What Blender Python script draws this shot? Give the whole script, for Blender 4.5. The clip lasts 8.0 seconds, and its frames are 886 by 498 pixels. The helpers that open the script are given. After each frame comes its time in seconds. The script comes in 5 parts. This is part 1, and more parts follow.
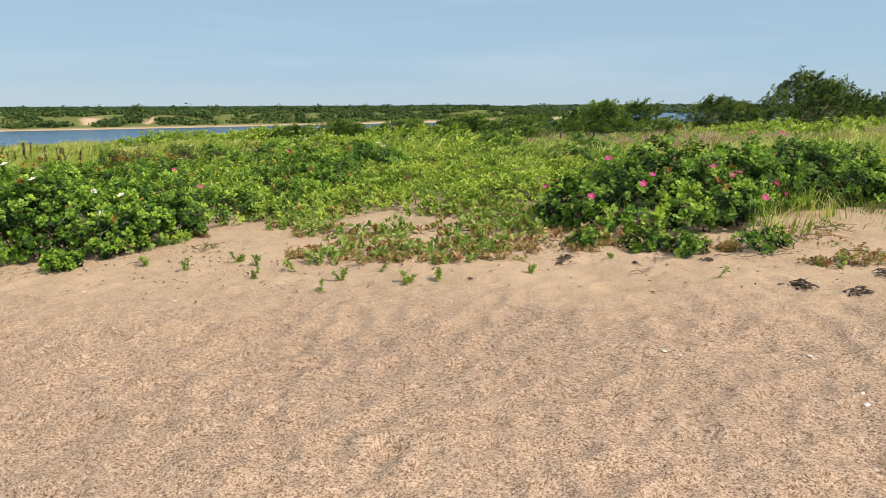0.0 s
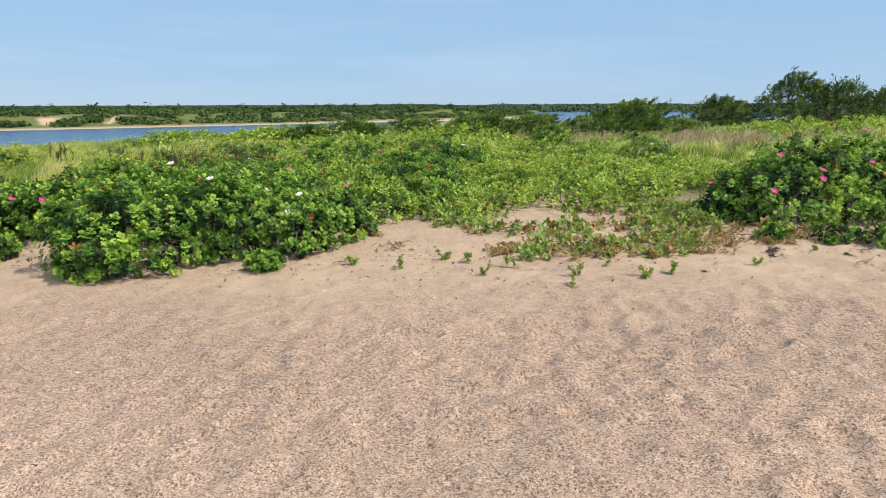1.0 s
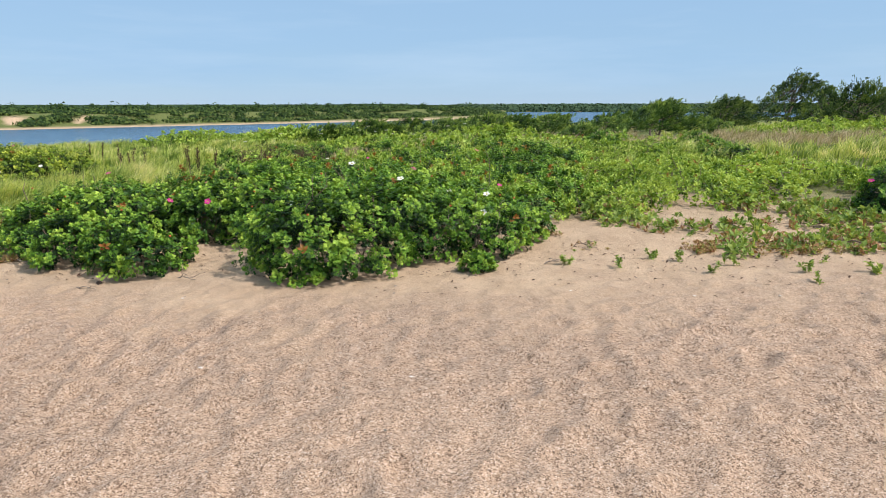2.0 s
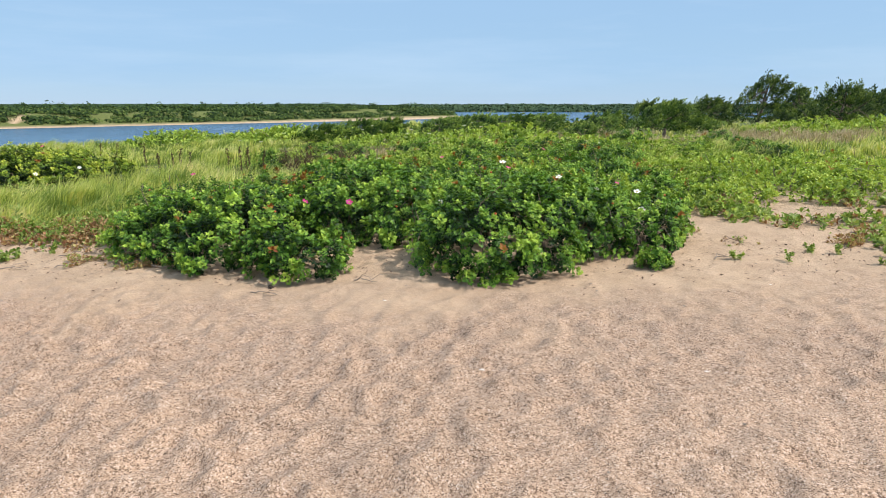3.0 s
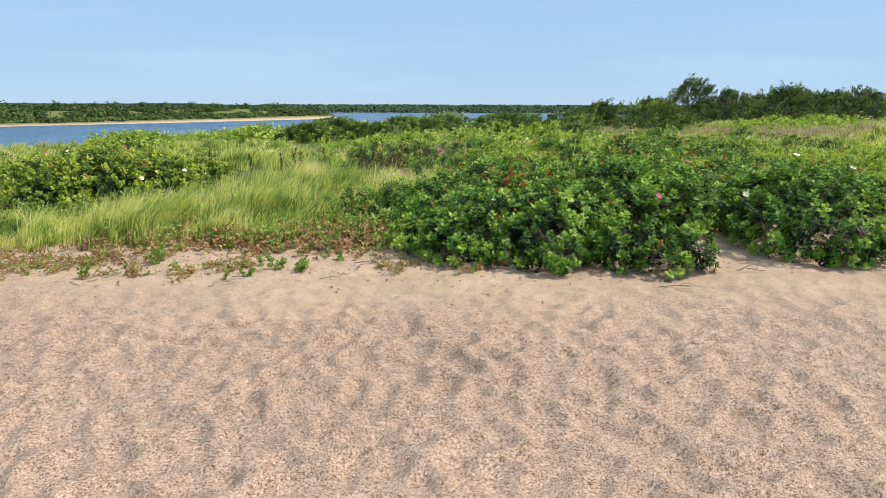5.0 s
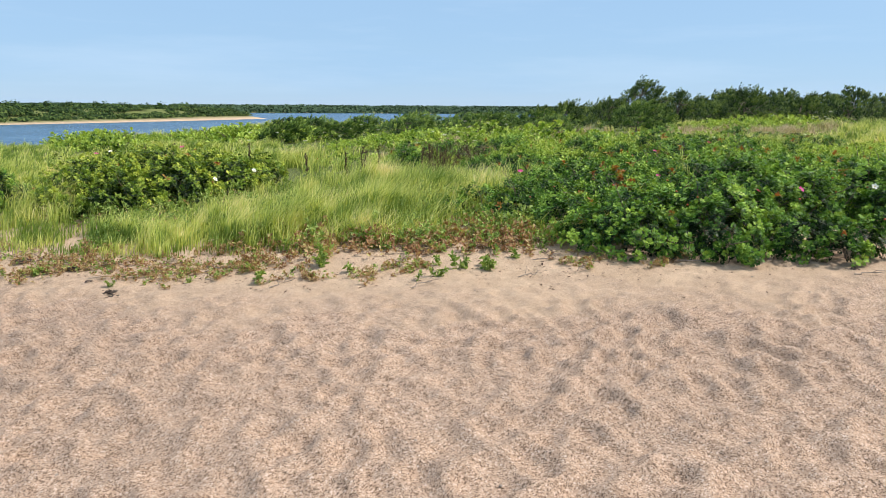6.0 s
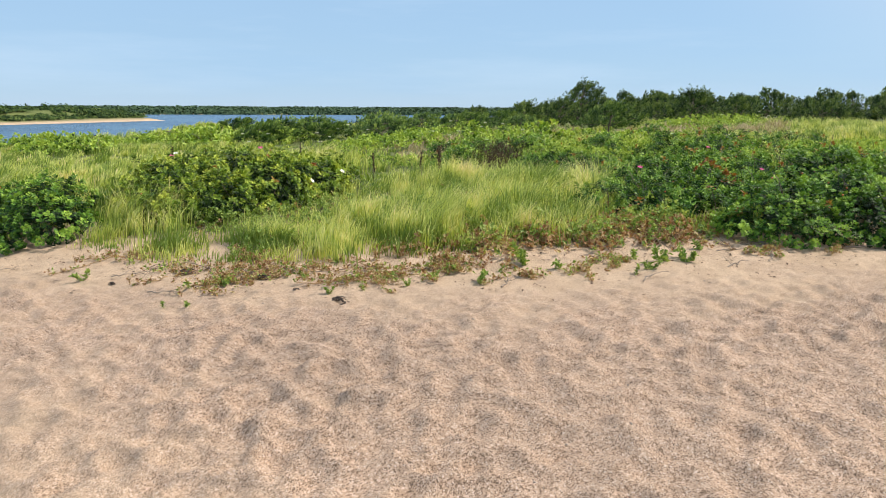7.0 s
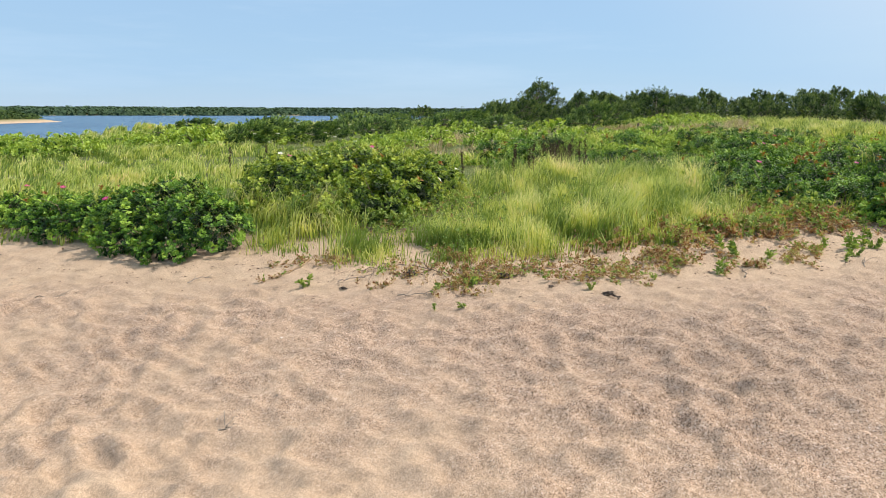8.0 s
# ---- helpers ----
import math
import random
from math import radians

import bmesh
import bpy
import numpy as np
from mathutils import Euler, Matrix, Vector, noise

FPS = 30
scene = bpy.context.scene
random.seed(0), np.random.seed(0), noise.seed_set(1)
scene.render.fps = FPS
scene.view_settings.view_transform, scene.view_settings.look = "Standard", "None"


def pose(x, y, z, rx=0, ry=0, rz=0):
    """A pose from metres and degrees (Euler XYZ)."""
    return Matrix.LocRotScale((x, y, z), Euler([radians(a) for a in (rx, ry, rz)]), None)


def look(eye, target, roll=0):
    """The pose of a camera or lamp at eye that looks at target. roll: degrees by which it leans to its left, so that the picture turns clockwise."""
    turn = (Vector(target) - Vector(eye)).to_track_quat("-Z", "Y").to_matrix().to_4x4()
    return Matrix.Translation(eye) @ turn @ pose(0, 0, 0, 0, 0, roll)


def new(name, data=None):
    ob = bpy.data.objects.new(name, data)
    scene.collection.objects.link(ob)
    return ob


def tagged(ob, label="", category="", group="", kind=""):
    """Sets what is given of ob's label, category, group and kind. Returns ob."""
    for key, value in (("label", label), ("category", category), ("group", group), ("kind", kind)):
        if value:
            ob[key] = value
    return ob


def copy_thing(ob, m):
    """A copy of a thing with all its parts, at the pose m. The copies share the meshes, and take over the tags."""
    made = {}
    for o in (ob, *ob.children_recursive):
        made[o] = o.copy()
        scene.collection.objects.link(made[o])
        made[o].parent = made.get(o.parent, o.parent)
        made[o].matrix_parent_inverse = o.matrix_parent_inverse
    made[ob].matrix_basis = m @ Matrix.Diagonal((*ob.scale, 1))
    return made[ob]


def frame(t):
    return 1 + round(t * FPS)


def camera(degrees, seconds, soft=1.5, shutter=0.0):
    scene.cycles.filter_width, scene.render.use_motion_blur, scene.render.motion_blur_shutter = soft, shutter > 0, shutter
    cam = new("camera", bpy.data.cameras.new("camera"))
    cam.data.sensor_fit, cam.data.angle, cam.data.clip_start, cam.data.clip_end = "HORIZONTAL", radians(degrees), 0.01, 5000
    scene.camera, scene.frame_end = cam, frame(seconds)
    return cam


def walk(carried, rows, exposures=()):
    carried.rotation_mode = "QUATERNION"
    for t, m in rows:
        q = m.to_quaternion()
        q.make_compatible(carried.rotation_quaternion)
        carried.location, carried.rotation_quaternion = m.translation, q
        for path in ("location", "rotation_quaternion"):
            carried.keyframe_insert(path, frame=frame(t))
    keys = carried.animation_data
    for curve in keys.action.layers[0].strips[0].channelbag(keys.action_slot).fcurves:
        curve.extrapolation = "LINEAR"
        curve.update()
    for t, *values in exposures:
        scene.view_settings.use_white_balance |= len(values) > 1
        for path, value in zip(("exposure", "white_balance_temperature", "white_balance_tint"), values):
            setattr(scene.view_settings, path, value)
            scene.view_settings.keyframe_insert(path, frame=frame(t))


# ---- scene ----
cam = camera(67.5, 8.0, soft=0.6)
METRES, EYE, TILT, LEAN, TURN = 23.0, 2.0, 1.4, -2.3, 0.0
ROWS = [
    (0.0, 0.0, 0.0, 0.0, -0.61, -13.54, 2.53),
    (0.5, -0.056, -0.0006, 0.0015, -2.03, -13.62, 2.5),
    (1.0, -0.1152, 0.0005, 0.0045, -4.47, -13.75, 2.4),
    (1.5, -0.176, 0.0058, 0.0081, -6.1, -13.85, 2.33),
    (2.0, -0.2279, 0.0129, 0.009, -7.62, -13.9, 2.23),
    (3.5, -0.3861, 0.0462, 0.0135, -15.24, -14.16, 1.81),
    (4.0, -0.4399, 0.063, 0.0145, -17.63, -14.22, 1.69),
    (4.5, -0.4976, 0.084, 0.0157, -21.09, -14.3, 1.55),
    (6.0, -0.6674, 0.1727, 0.0161, -32.2, -14.46, 0.86),
    (6.5, -0.7271, 0.214, 0.0167, -36.15, -14.45, 0.71),
    (7.0, -0.7854, 0.26, 0.0161, -41.04, -14.48, 0.55),
    (7.5, -0.8405, 0.3122, 0.0163, -45.62, -14.51, 0.38),
    (8.0, -0.8935, 0.3681, 0.0153, -49.08, -14.49, 0.22),
]
walk(cam, [(t, pose(0, 0, EYE, TILT, LEAN, TURN) @ pose(METRES * x, METRES * y, METRES * z, 90 + pitch, roll, yaw)) for t, x, y, z, yaw, pitch, roll in ROWS],
     exposures=[(0.0, -0.05, 7600, 13), (0.4, -0.03, 6750, 13), (2.2, 0.0, 6750, 13), (3.5, 0.1, 6750, 13), (6.0, 0.12, 6750, 13), (7.0, 0.12, 6950, 13), (8.0, 0.12, 6950, 13)])

# ---------------------------------------------------------------- light
SUN_AZ, SUN_EL = radians(122), radians(52)          # clockwise from +y
SUN_DIR = Vector((math.sin(SUN_AZ) * math.cos(SUN_EL), math.cos(SUN_AZ) * math.cos(SUN_EL), math.sin(SUN_EL)))
world = bpy.data.worlds.new("sky")
scene.world = world
world.use_nodes = True
wn, wl = world.node_tree.nodes, world.node_tree.links
sky = wn.new("ShaderNodeTexSky")
sky.sky_type = "NISHITA"
sky.sun_disc = False
sky.sun_elevation, sky.sun_rotation = SUN_EL, SUN_AZ
sky.air_density, sky.dust_density, sky.ozone_density = 1.0, 0.0, 5.0
back = wn["Background"]
back.inputs["Strength"].default_value = 0.111
# thin high cloud, stretched level
wco = wn.new("ShaderNodeTexCoord")
wmap = wn.new("ShaderNodeMapping")
wmap.inputs["Scale"].default_value = (1.2, 1.2, 9.0)
wnoise = wn.new("ShaderNodeTexNoise")
wnoise.inputs["Scale"].default_value, wnoise.inputs["Detail"].default_value = 1.6, 5.0
wramp = wn.new("ShaderNodeMapRange")
wramp.inputs["From Min"].default_value, wramp.inputs["From Max"].default_value = 0.45, 0.8
wramp.inputs["To Min"].default_value, wramp.inputs["To Max"].default_value = 0.8, 0.94
wmix = wn.new("ShaderNodeMixRGB")
wmix.inputs["Color2"].default_value = (3.2, 5.35, 7.9, 1)
wl.new(wco.outputs["Generated"], wmap.inputs["Vector"])
wl.new(wmap.outputs["Vector"], wnoise.inputs["Vector"])
wl.new(wnoise.outputs["Fac"], wramp.inputs["Value"])
wl.new(wramp.outputs["Result"], wmix.inputs["Fac"])
wl.new(sky.outputs["Color"], wmix.inputs["Color1"])
streak = wn.new("ShaderNodeTexNoise")
streak.inputs["Scale"].default_value, streak.inputs["Detail"].default_value, streak.inputs["Roughness"].default_value = 2.3, 7.0, 0.6
smap = wn.new("ShaderNodeMapping")
smap.inputs["Scale"].default_value, smap.inputs["Rotation"].default_value = (0.8, 0.8, 7.0), (0.06, 0.0, 0.4)
wl.new(wco.outputs["Generated"], smap.inputs["Vector"])
wl.new(smap.outputs["Vector"], streak.inputs["Vector"])
srange = wn.new("ShaderNodeMapRange")
srange.inputs["From Min"].default_value, srange.inputs["From Max"].default_value, srange.inputs["To Max"].default_value = 0.5, 0.78, 0.45
wl.new(streak.outputs["Fac"], srange.inputs["Value"])
wmix2 = wn.new("ShaderNodeMixRGB")
wmix2.inputs["Color2"].default_value = (4.9, 6.7, 8.7, 1)
wl.new(srange.outputs["Result"], wmix2.inputs["Fac"])
wl.new(wmix.outputs["Color"], wmix2.inputs["Color1"])
# haze lit up white on the sun's side of the sky
toward, glow_by, hazy = wn.new("ShaderNodeVectorMath"), wn.new("ShaderNodeMapRange"), wn.new("ShaderNodeMixRGB")
toward.operation = "DOT_PRODUCT"
toward.inputs[1].default_value = SUN_DIR
wl.new(wco.outputs["Generated"], toward.inputs[0])
glow_by.interpolation_type = "SMOOTHSTEP"
glow_by.inputs["From Min"].default_value, glow_by.inputs["From Max"].default_value, glow_by.inputs["To Max"].default_value = 0.38, 1.05, 0.95
wl.new(toward.outputs["Value"], glow_by.inputs["Value"])
wl.new(glow_by.outputs["Result"], hazy.inputs["Fac"])
wl.new(wmix2.outputs["Color"], hazy.inputs["Color1"])
hazy.inputs["Color2"].default_value = (9.6, 9.5, 9.0, 1)
wl.new(hazy.outputs["Color"], back.inputs["Color"])

sun = new("sun", bpy.data.lights.new("sun", "SUN"))
sun.data.energy, sun.data.angle, sun.data.color = 4.35, radians(0.6), (1.0, 0.97, 0.92)
sun.matrix_world = look(SUN_DIR * 50, (0, 0, 0))
scene.view_settings.exposure = 0.0


# ---------------------------------------------------------------- materials
def material(name):
    mat = bpy.data.materials.new(name)
    mat.use_nodes = True
    nt = mat.node_tree
    return mat, nt.nodes, nt.links, nt.nodes["Principled BSDF"]


def ramp(nodes, stops):
    r = nodes.new("ShaderNodeValToRGB")
    r.color_ramp.elements[0].position, r.color_ramp.elements[0].color = stops[0][0], (*stops[0][1], 1)
    r.color_ramp.elements[1].position, r.color_ramp.elements[1].color = stops[-1][0], (*stops[-1][1], 1)
    for p, c in stops[1:-1]:
        e = r.color_ramp.elements.new(p)
        e.color = (*c, 1)
    return r


def leaf_material(name, stops, rough=0.45, through_light=0.35, patch=0.6, spread_of=1.0):
    """Leaves: colour by leaf, shifted in patches over the plant; a little light passes through."""
    mat, n, l, b = material(name)
    geo, co, no = n.new("ShaderNodeNewGeometry"), n.new("ShaderNodeNewGeometry"), n.new("ShaderNodeTexNoise")
    no.inputs["Scale"].default_value, no.inputs["Detail"].default_value = 1.7, 3.0
    l.new(co.outputs["Position"], no.inputs["Vector"])
    shift = n.new("ShaderNodeMath")
    shift.operation = "MULTIPLY_ADD"
    shift.inputs[1].default_value, shift.inputs[2].default_value = patch * 2.4, -patch * 1.2
    l.new(no.outputs["Fac"], shift.inputs[0])
    add = n.new("ShaderNodeMath")
    add.operation = "ADD"
    add.use_clamp = True
    # corner tone from the mesh; on roses it carries painted shade too
    leaf_tone, half = n.new("ShaderNodeAttribute"), n.new("ShaderNodeMath")
    leaf_tone.attribute_name = "leaf_tone"
    half.operation = "MULTIPLY_ADD"
    half.inputs[1].default_value = spread_of
    l.new(geo.outputs["Random Per Island"], half.inputs[0])
    l.new(leaf_tone.outputs["Fac"], half.inputs[2])
    l.new(half.outputs[0], add.inputs[0])
    l.new(shift.outputs[0], add.inputs[1])
    r = ramp(n, stops)
    l.new(add.outputs[0], r.inputs["Fac"])
    l.new(r.outputs["Color"], b.inputs["Base Color"])
    b.inputs["Roughness"].default_value, b.inputs["Specular IOR Level"].default_value = rough, 0.22
    tr, mix = n.new("ShaderNodeBsdfTranslucent"), n.new("ShaderNodeMixShader")
    glow = n.new("ShaderNodeMixRGB")
    glow.blend_type = "MULTIPLY"
    glow.inputs["Fac"].default_value = 1.0
    glow.inputs["Color2"].default_value = (1.5, 1.35, 0.6, 1)
    l.new(r.outputs["Color"], glow.inputs["Color1"])
    l.new(glow.outputs["Color"], tr.inputs["Color"])
    mix.inputs["Fac"].default_value = through_light
    l.new(b.outputs[0], mix.inputs[1])
    l.new(tr.outputs[0], mix.inputs[2])
    l.new(mix.outputs[0], n["Material Output"].inputs["Surface"])
    return mat


def grain_material(name, c1, c2, scale=30, rough=0.85, bump=0.4):
    mat, n, l, b = material(name)
    co, no = n.new("ShaderNodeNewGeometry"), n.new("ShaderNodeTexNoise")
    no.inputs["Scale"].default_value, no.inputs["Detail"].default_value = scale, 6.0
    l.new(co.outputs["Position"], no.inputs["Vector"])
    r = ramp(n, [(0.3, c1), (0.7, c2)])
    l.new(no.outputs["Fac"], r.inputs["Fac"])
    l.new(r.outputs["Color"], b.inputs["Base Color"])
    b.inputs["Roughness"].default_value = rough
    bp = n.new("ShaderNodeBump")
    bp.inputs["Strength"].default_value, bp.inputs["Distance"].default_value = bump, 0.01
    l.new(no.outputs["Fac"], bp.inputs["Height"])
    l.new(bp.outputs["Normal"], b.inputs["Normal"])
    return mat


# the ramp's dark end also paints the shade inside the bushes
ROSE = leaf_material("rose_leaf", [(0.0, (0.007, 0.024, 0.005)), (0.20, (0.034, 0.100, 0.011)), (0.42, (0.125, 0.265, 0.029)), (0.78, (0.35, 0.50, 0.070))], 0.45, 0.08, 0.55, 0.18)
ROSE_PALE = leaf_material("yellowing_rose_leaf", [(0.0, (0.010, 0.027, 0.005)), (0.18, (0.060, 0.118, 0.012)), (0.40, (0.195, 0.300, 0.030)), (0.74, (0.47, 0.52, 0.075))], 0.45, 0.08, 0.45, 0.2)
SCRUB = leaf_material("scrub_leaf", [(0.0, (0.03, 0.075, 0.012)), (0.36, (0.175, 0.305, 0.042)), (0.9, (0.43, 0.54, 0.11))], 0.45, 0.25, 0.5, 0.5)
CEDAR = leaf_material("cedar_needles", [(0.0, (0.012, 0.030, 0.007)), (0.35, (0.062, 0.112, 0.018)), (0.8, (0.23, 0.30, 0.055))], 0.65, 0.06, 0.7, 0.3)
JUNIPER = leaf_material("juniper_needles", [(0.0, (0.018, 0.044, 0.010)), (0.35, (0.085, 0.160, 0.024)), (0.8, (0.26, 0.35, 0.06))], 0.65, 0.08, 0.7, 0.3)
# distance haze put into the leaf colour: paler and bluer than nearer woods
HAZED_HILLWOOD = leaf_material("hazed_hill_leaves", [(0.0, (0.026, 0.056, 0.032)), (0.5, (0.042, 0.082, 0.042)), (1.0, (0.062, 0.105, 0.052))], 0.9, 0.1, 0.25)
FARSCRUB = leaf_material("far_scrub_leaves", [(0.0, (0.022, 0.046, 0.013)), (0.5, (0.055, 0.096, 0.022)), (1.0, (0.12, 0.17, 0.045))], 0.9, 0.15, 1.0)
FARWOOD = leaf_material("far_leaves", [(0.0, (0.012, 0.030, 0.012)), (0.5, (0.028, 0.062, 0.018)), (1.0, (0.07, 0.12, 0.03))], 0.9, 0.2, 1.0)
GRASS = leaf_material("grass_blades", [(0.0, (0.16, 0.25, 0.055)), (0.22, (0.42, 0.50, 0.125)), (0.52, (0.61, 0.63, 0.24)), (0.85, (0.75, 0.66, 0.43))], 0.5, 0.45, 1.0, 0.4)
DRYGRASS = leaf_material("dry_grass", [(0.0, (0.28, 0.27, 0.12)), (0.5, (0.46, 0.37, 0.23)), (1.0, (0.58, 0.46, 0.34))], 0.7, 0.3, 0.5)
WEED = leaf_material("weed_leaf", [(0.0, (0.09, 0.165, 0.035)), (0.5, (0.23, 0.34, 0.085)), (1.0, (0.40, 0.49, 0.17))], 0.55, 0.35, 0.4)
REDWEED = leaf_material("red_weed_leaf", [(0.0, (0.19, 0.085, 0.045)), (0.40, (0.36, 0.205, 0.105)), (0.72, (0.48, 0.36, 0.205)), (1.0, (0.40, 0.39, 0.14))], 0.6, 0.25, 0.3)
ORANGE = leaf_material("turning_leaf", [(0.0, (0.22, 0.06, 0.03)), (0.5, (0.30, 0.13, 0.04)), (1.0, (0.36, 0.25, 0.06))], 0.5, 0.3, 0.2)
PINK = leaf_material("pink_petal", [(0.0, (0.42, 0.015, 0.17)), (1.0, (0.68, 0.06, 0.33))], 0.5, 0.3, 0.2)
WHITE = leaf_material("white_petal", [(0.0, (0.70, 0.70, 0.66)), (1.0, (0.84, 0.84, 0.80))], 0.5, 0.2, 0.2)
STAMEN = grain_material("stamens", (0.55, 0.35, 0.05), (0.75, 0.55, 0.12), 300)
HIP = grain_material("rose_hip_skin", (0.42, 0.06, 0.02), (0.55, 0.14, 0.03), 60, 0.35, 0.05)
STEM = grain_material("rose_stem", (0.10, 0.065, 0.045), (0.27, 0.20, 0.15), 40)
DEADWOOD = grain_material("dead_twig", (0.16, 0.12, 0.09), (0.36, 0.30, 0.24), 50)
BARK = grain_material("cedar_bark", (0.08, 0.055, 0.04), (0.20, 0.15, 0.115), 25)
SEAWEED = grain_material("dry_seaweed", (0.016, 0.010, 0.007), (0.07, 0.042, 0.028), 80, 0.6)
SHELL = grain_material("shell", (0.55, 0.50, 0.44), (0.78, 0.74, 0.68), 90, 0.5, 0.2)
PEBBLE = grain_material("pebble", (0.15, 0.12, 0.10), (0.42, 0.35, 0.29), 60, 0.7, 0.2)
SEEDHEAD = grain_material("dock_seed", (0.055, 0.028, 0.018), (0.13, 0.075, 0.045), 80, 0.9)


def sand_material():
    """Tan dune sand that turns to coarse pink-grey grit towards the sea, and to soil under the plants."""
    mat, n, l, b = material("sand")
    geo = n.new("ShaderNodeNewGeometry")

    def noise_at(scale, detail=4.0, rough=0.55):
        t = n.new("ShaderNodeTexNoise")
        t.inputs["Scale"].default_value, t.inputs["Detail"].default_value, t.inputs["Roughness"].default_value = scale, detail, rough
        l.new(geo.outputs["Position"], t.inputs["Vector"])
        return t

    def cells(scale):
        t = n.new("ShaderNodeTexVoronoi")
        t.inputs["Scale"].default_value = scale
        l.new(geo.outputs["Position"], t.inputs["Vector"])
        return t

    def mixed(kind, fac, a, c):
        m = n.new("ShaderNodeMixRGB")
        m.blend_type = kind
        for socket, v in (("Fac", fac), ("Color1", a), ("Color2", c)):
            if isinstance(v, (int, float)):
                m.inputs[socket].default_value = v
            elif isinstance(v, tuple):
                m.inputs[socket].default_value = (*v, 1)
            else:
                l.new(v, m.inputs[socket])
        return m.outputs["Color"]

    coarse, cover = n.new("ShaderNodeAttribute"), n.new("ShaderNodeAttribute")
    coarse.attribute_name, cover.attribute_name = "coarse", "cover"
    big, mid = noise_at(0.5), noise_at(3.0)
    tan = ramp(n, [(0.3, (0.475, 0.343, 0.232)), (0.7, (0.58, 0.428, 0.297))])
    l.new(mid.outputs["Fac"], tan.inputs["Fac"])
    g1, g2 = cells(145), cells(88)
    s1 = n.new("ShaderNodeSeparateColor")
    l.new(g1.outputs["Color"], s1.inputs["Color"])
    grit = ramp(n, [(0.0, (0.05, 0.031, 0.021)), (0.17, (0.17, 0.108, 0.072)), (0.34, (0.45, 0.303, 0.210)), (0.72, (0.56, 0.392, 0.278)), (0.88, (0.68, 0.505, 0.38)), (1.0, (0.76, 0.63, 0.52))])
    l.new(s1.outputs["Red"], grit.inputs["Fac"])
    s2 = n.new("ShaderNodeSeparateColor")
    l.new(g2.outputs["Color"], s2.inputs["Color"])
    grit2 = ramp(n, [(0.0, (0.17, 0.103, 0.068)), (0.2, (0.42, 0.27, 0.178)), (0.8, (0.565, 0.375, 0.265)), (1.0, (0.68, 0.51, 0.395))])
    l.new(s2.outputs["Green"], grit2.inputs["Fac"])
    gritty = mixed("MIX", 0.20, grit.outputs["Color"], grit2.outputs["Color"])
    g3, s3 = cells(46), n.new("ShaderNodeSeparateColor")
    l.new(g3.outputs["Color"], s3.inputs["Color"])
    clots = ramp(n, [(0.0, (0.62, 0.60, 0.59)), (0.22, (0.95, 0.95, 0.95)), (0.75, (1.04, 1.04, 1.04)), (1.0, (1.16, 1.16, 1.18))])
    l.new(s3.outputs["Blue"], clots.inputs["Fac"])
    gritty = mixed("MULTIPLY", 0.8, gritty, clots.outputs["Color"])
    patch = ramp(n, [(0.35, (0.83, 0.85, 0.87)), (0.7, (0.95, 0.97, 0.99))])
    l.new(big.outputs["Fac"], patch.inputs["Fac"])
    gritty = mixed("MULTIPLY", 1.0, gritty, patch.outputs["Color"])
    speck = ramp(n, [(0.0, (0.68, 0.68, 0.69)), (1.0, (1.24, 1.24, 1.25))])
    l.new(s1.outputs["Blue"], speck.inputs["Fac"])
    tan_out = mixed("MULTIPLY", 0.8, tan.outputs["Color"], speck.outputs["Color"])
    # uneven border between grit and sand
    wob = n.new("ShaderNodeMath")
    wob.operation = "MULTIPLY_ADD"
    wob.inputs[1].default_value, wob.inputs[2].default_value = 2.0, -1.0
    l.new(noise_at(1.1, 6.0, 0.65).outputs["Fac"], wob.inputs[0])
    both = n.new("ShaderNodeMath")
    both.operation = "ADD"
    both.use_clamp = True
    l.new(coarse.outputs["Fac"], both.inputs[0])
    l.new(wob.outputs[0], both.inputs[1])
    col = mixed("MIX", both.outputs[0], tan_out, gritty)
    soil = ramp(n, [(0.3, (0.085, 0.11, 0.032)), (0.7, (0.16, 0.185, 0.06))])
    l.new(noise_at(6.0, 6.0).outputs["Fac"], soil.inputs["Fac"])
    col = mixed("MIX", cover.outputs["Fac"], col, soil.outputs["Color"])
    l.new(col, b.inputs["Base Color"])
    b.inputs["Roughness"].default_value = 0.92
    b.inputs["Specular IOR Level"].default_value = 0.2
    hs = n.new("ShaderNodeMath")
    hs.operation = "MULTIPLY_ADD"
    hs.inputs[1].default_value = 1.0
    l.new(s1.outputs["Green"], hs.inputs[0])
    l.new(s2.outputs["Red"], hs.inputs[2])
    bp = n.new("ShaderNodeBump")
    bp.inputs["Strength"].default_value, bp.inputs["Distance"].default_value = 1.0, 0.006
    l.new(hs.outputs[0], bp.inputs["Height"])
    bp2 = n.new("ShaderNodeBump")
    bp2.inputs["Strength"].default_value, bp2.inputs["Distance"].default_value = 0.55, 0.03
    l.new(noise_at(14.0, 5.0, 0.65).outputs["Fac"], bp2.inputs["Height"])
    l.new(bp2.outputs["Normal"], bp.inputs["Normal"])
    l.new(bp.outputs["Normal"], b.inputs["Normal"])
    return mat


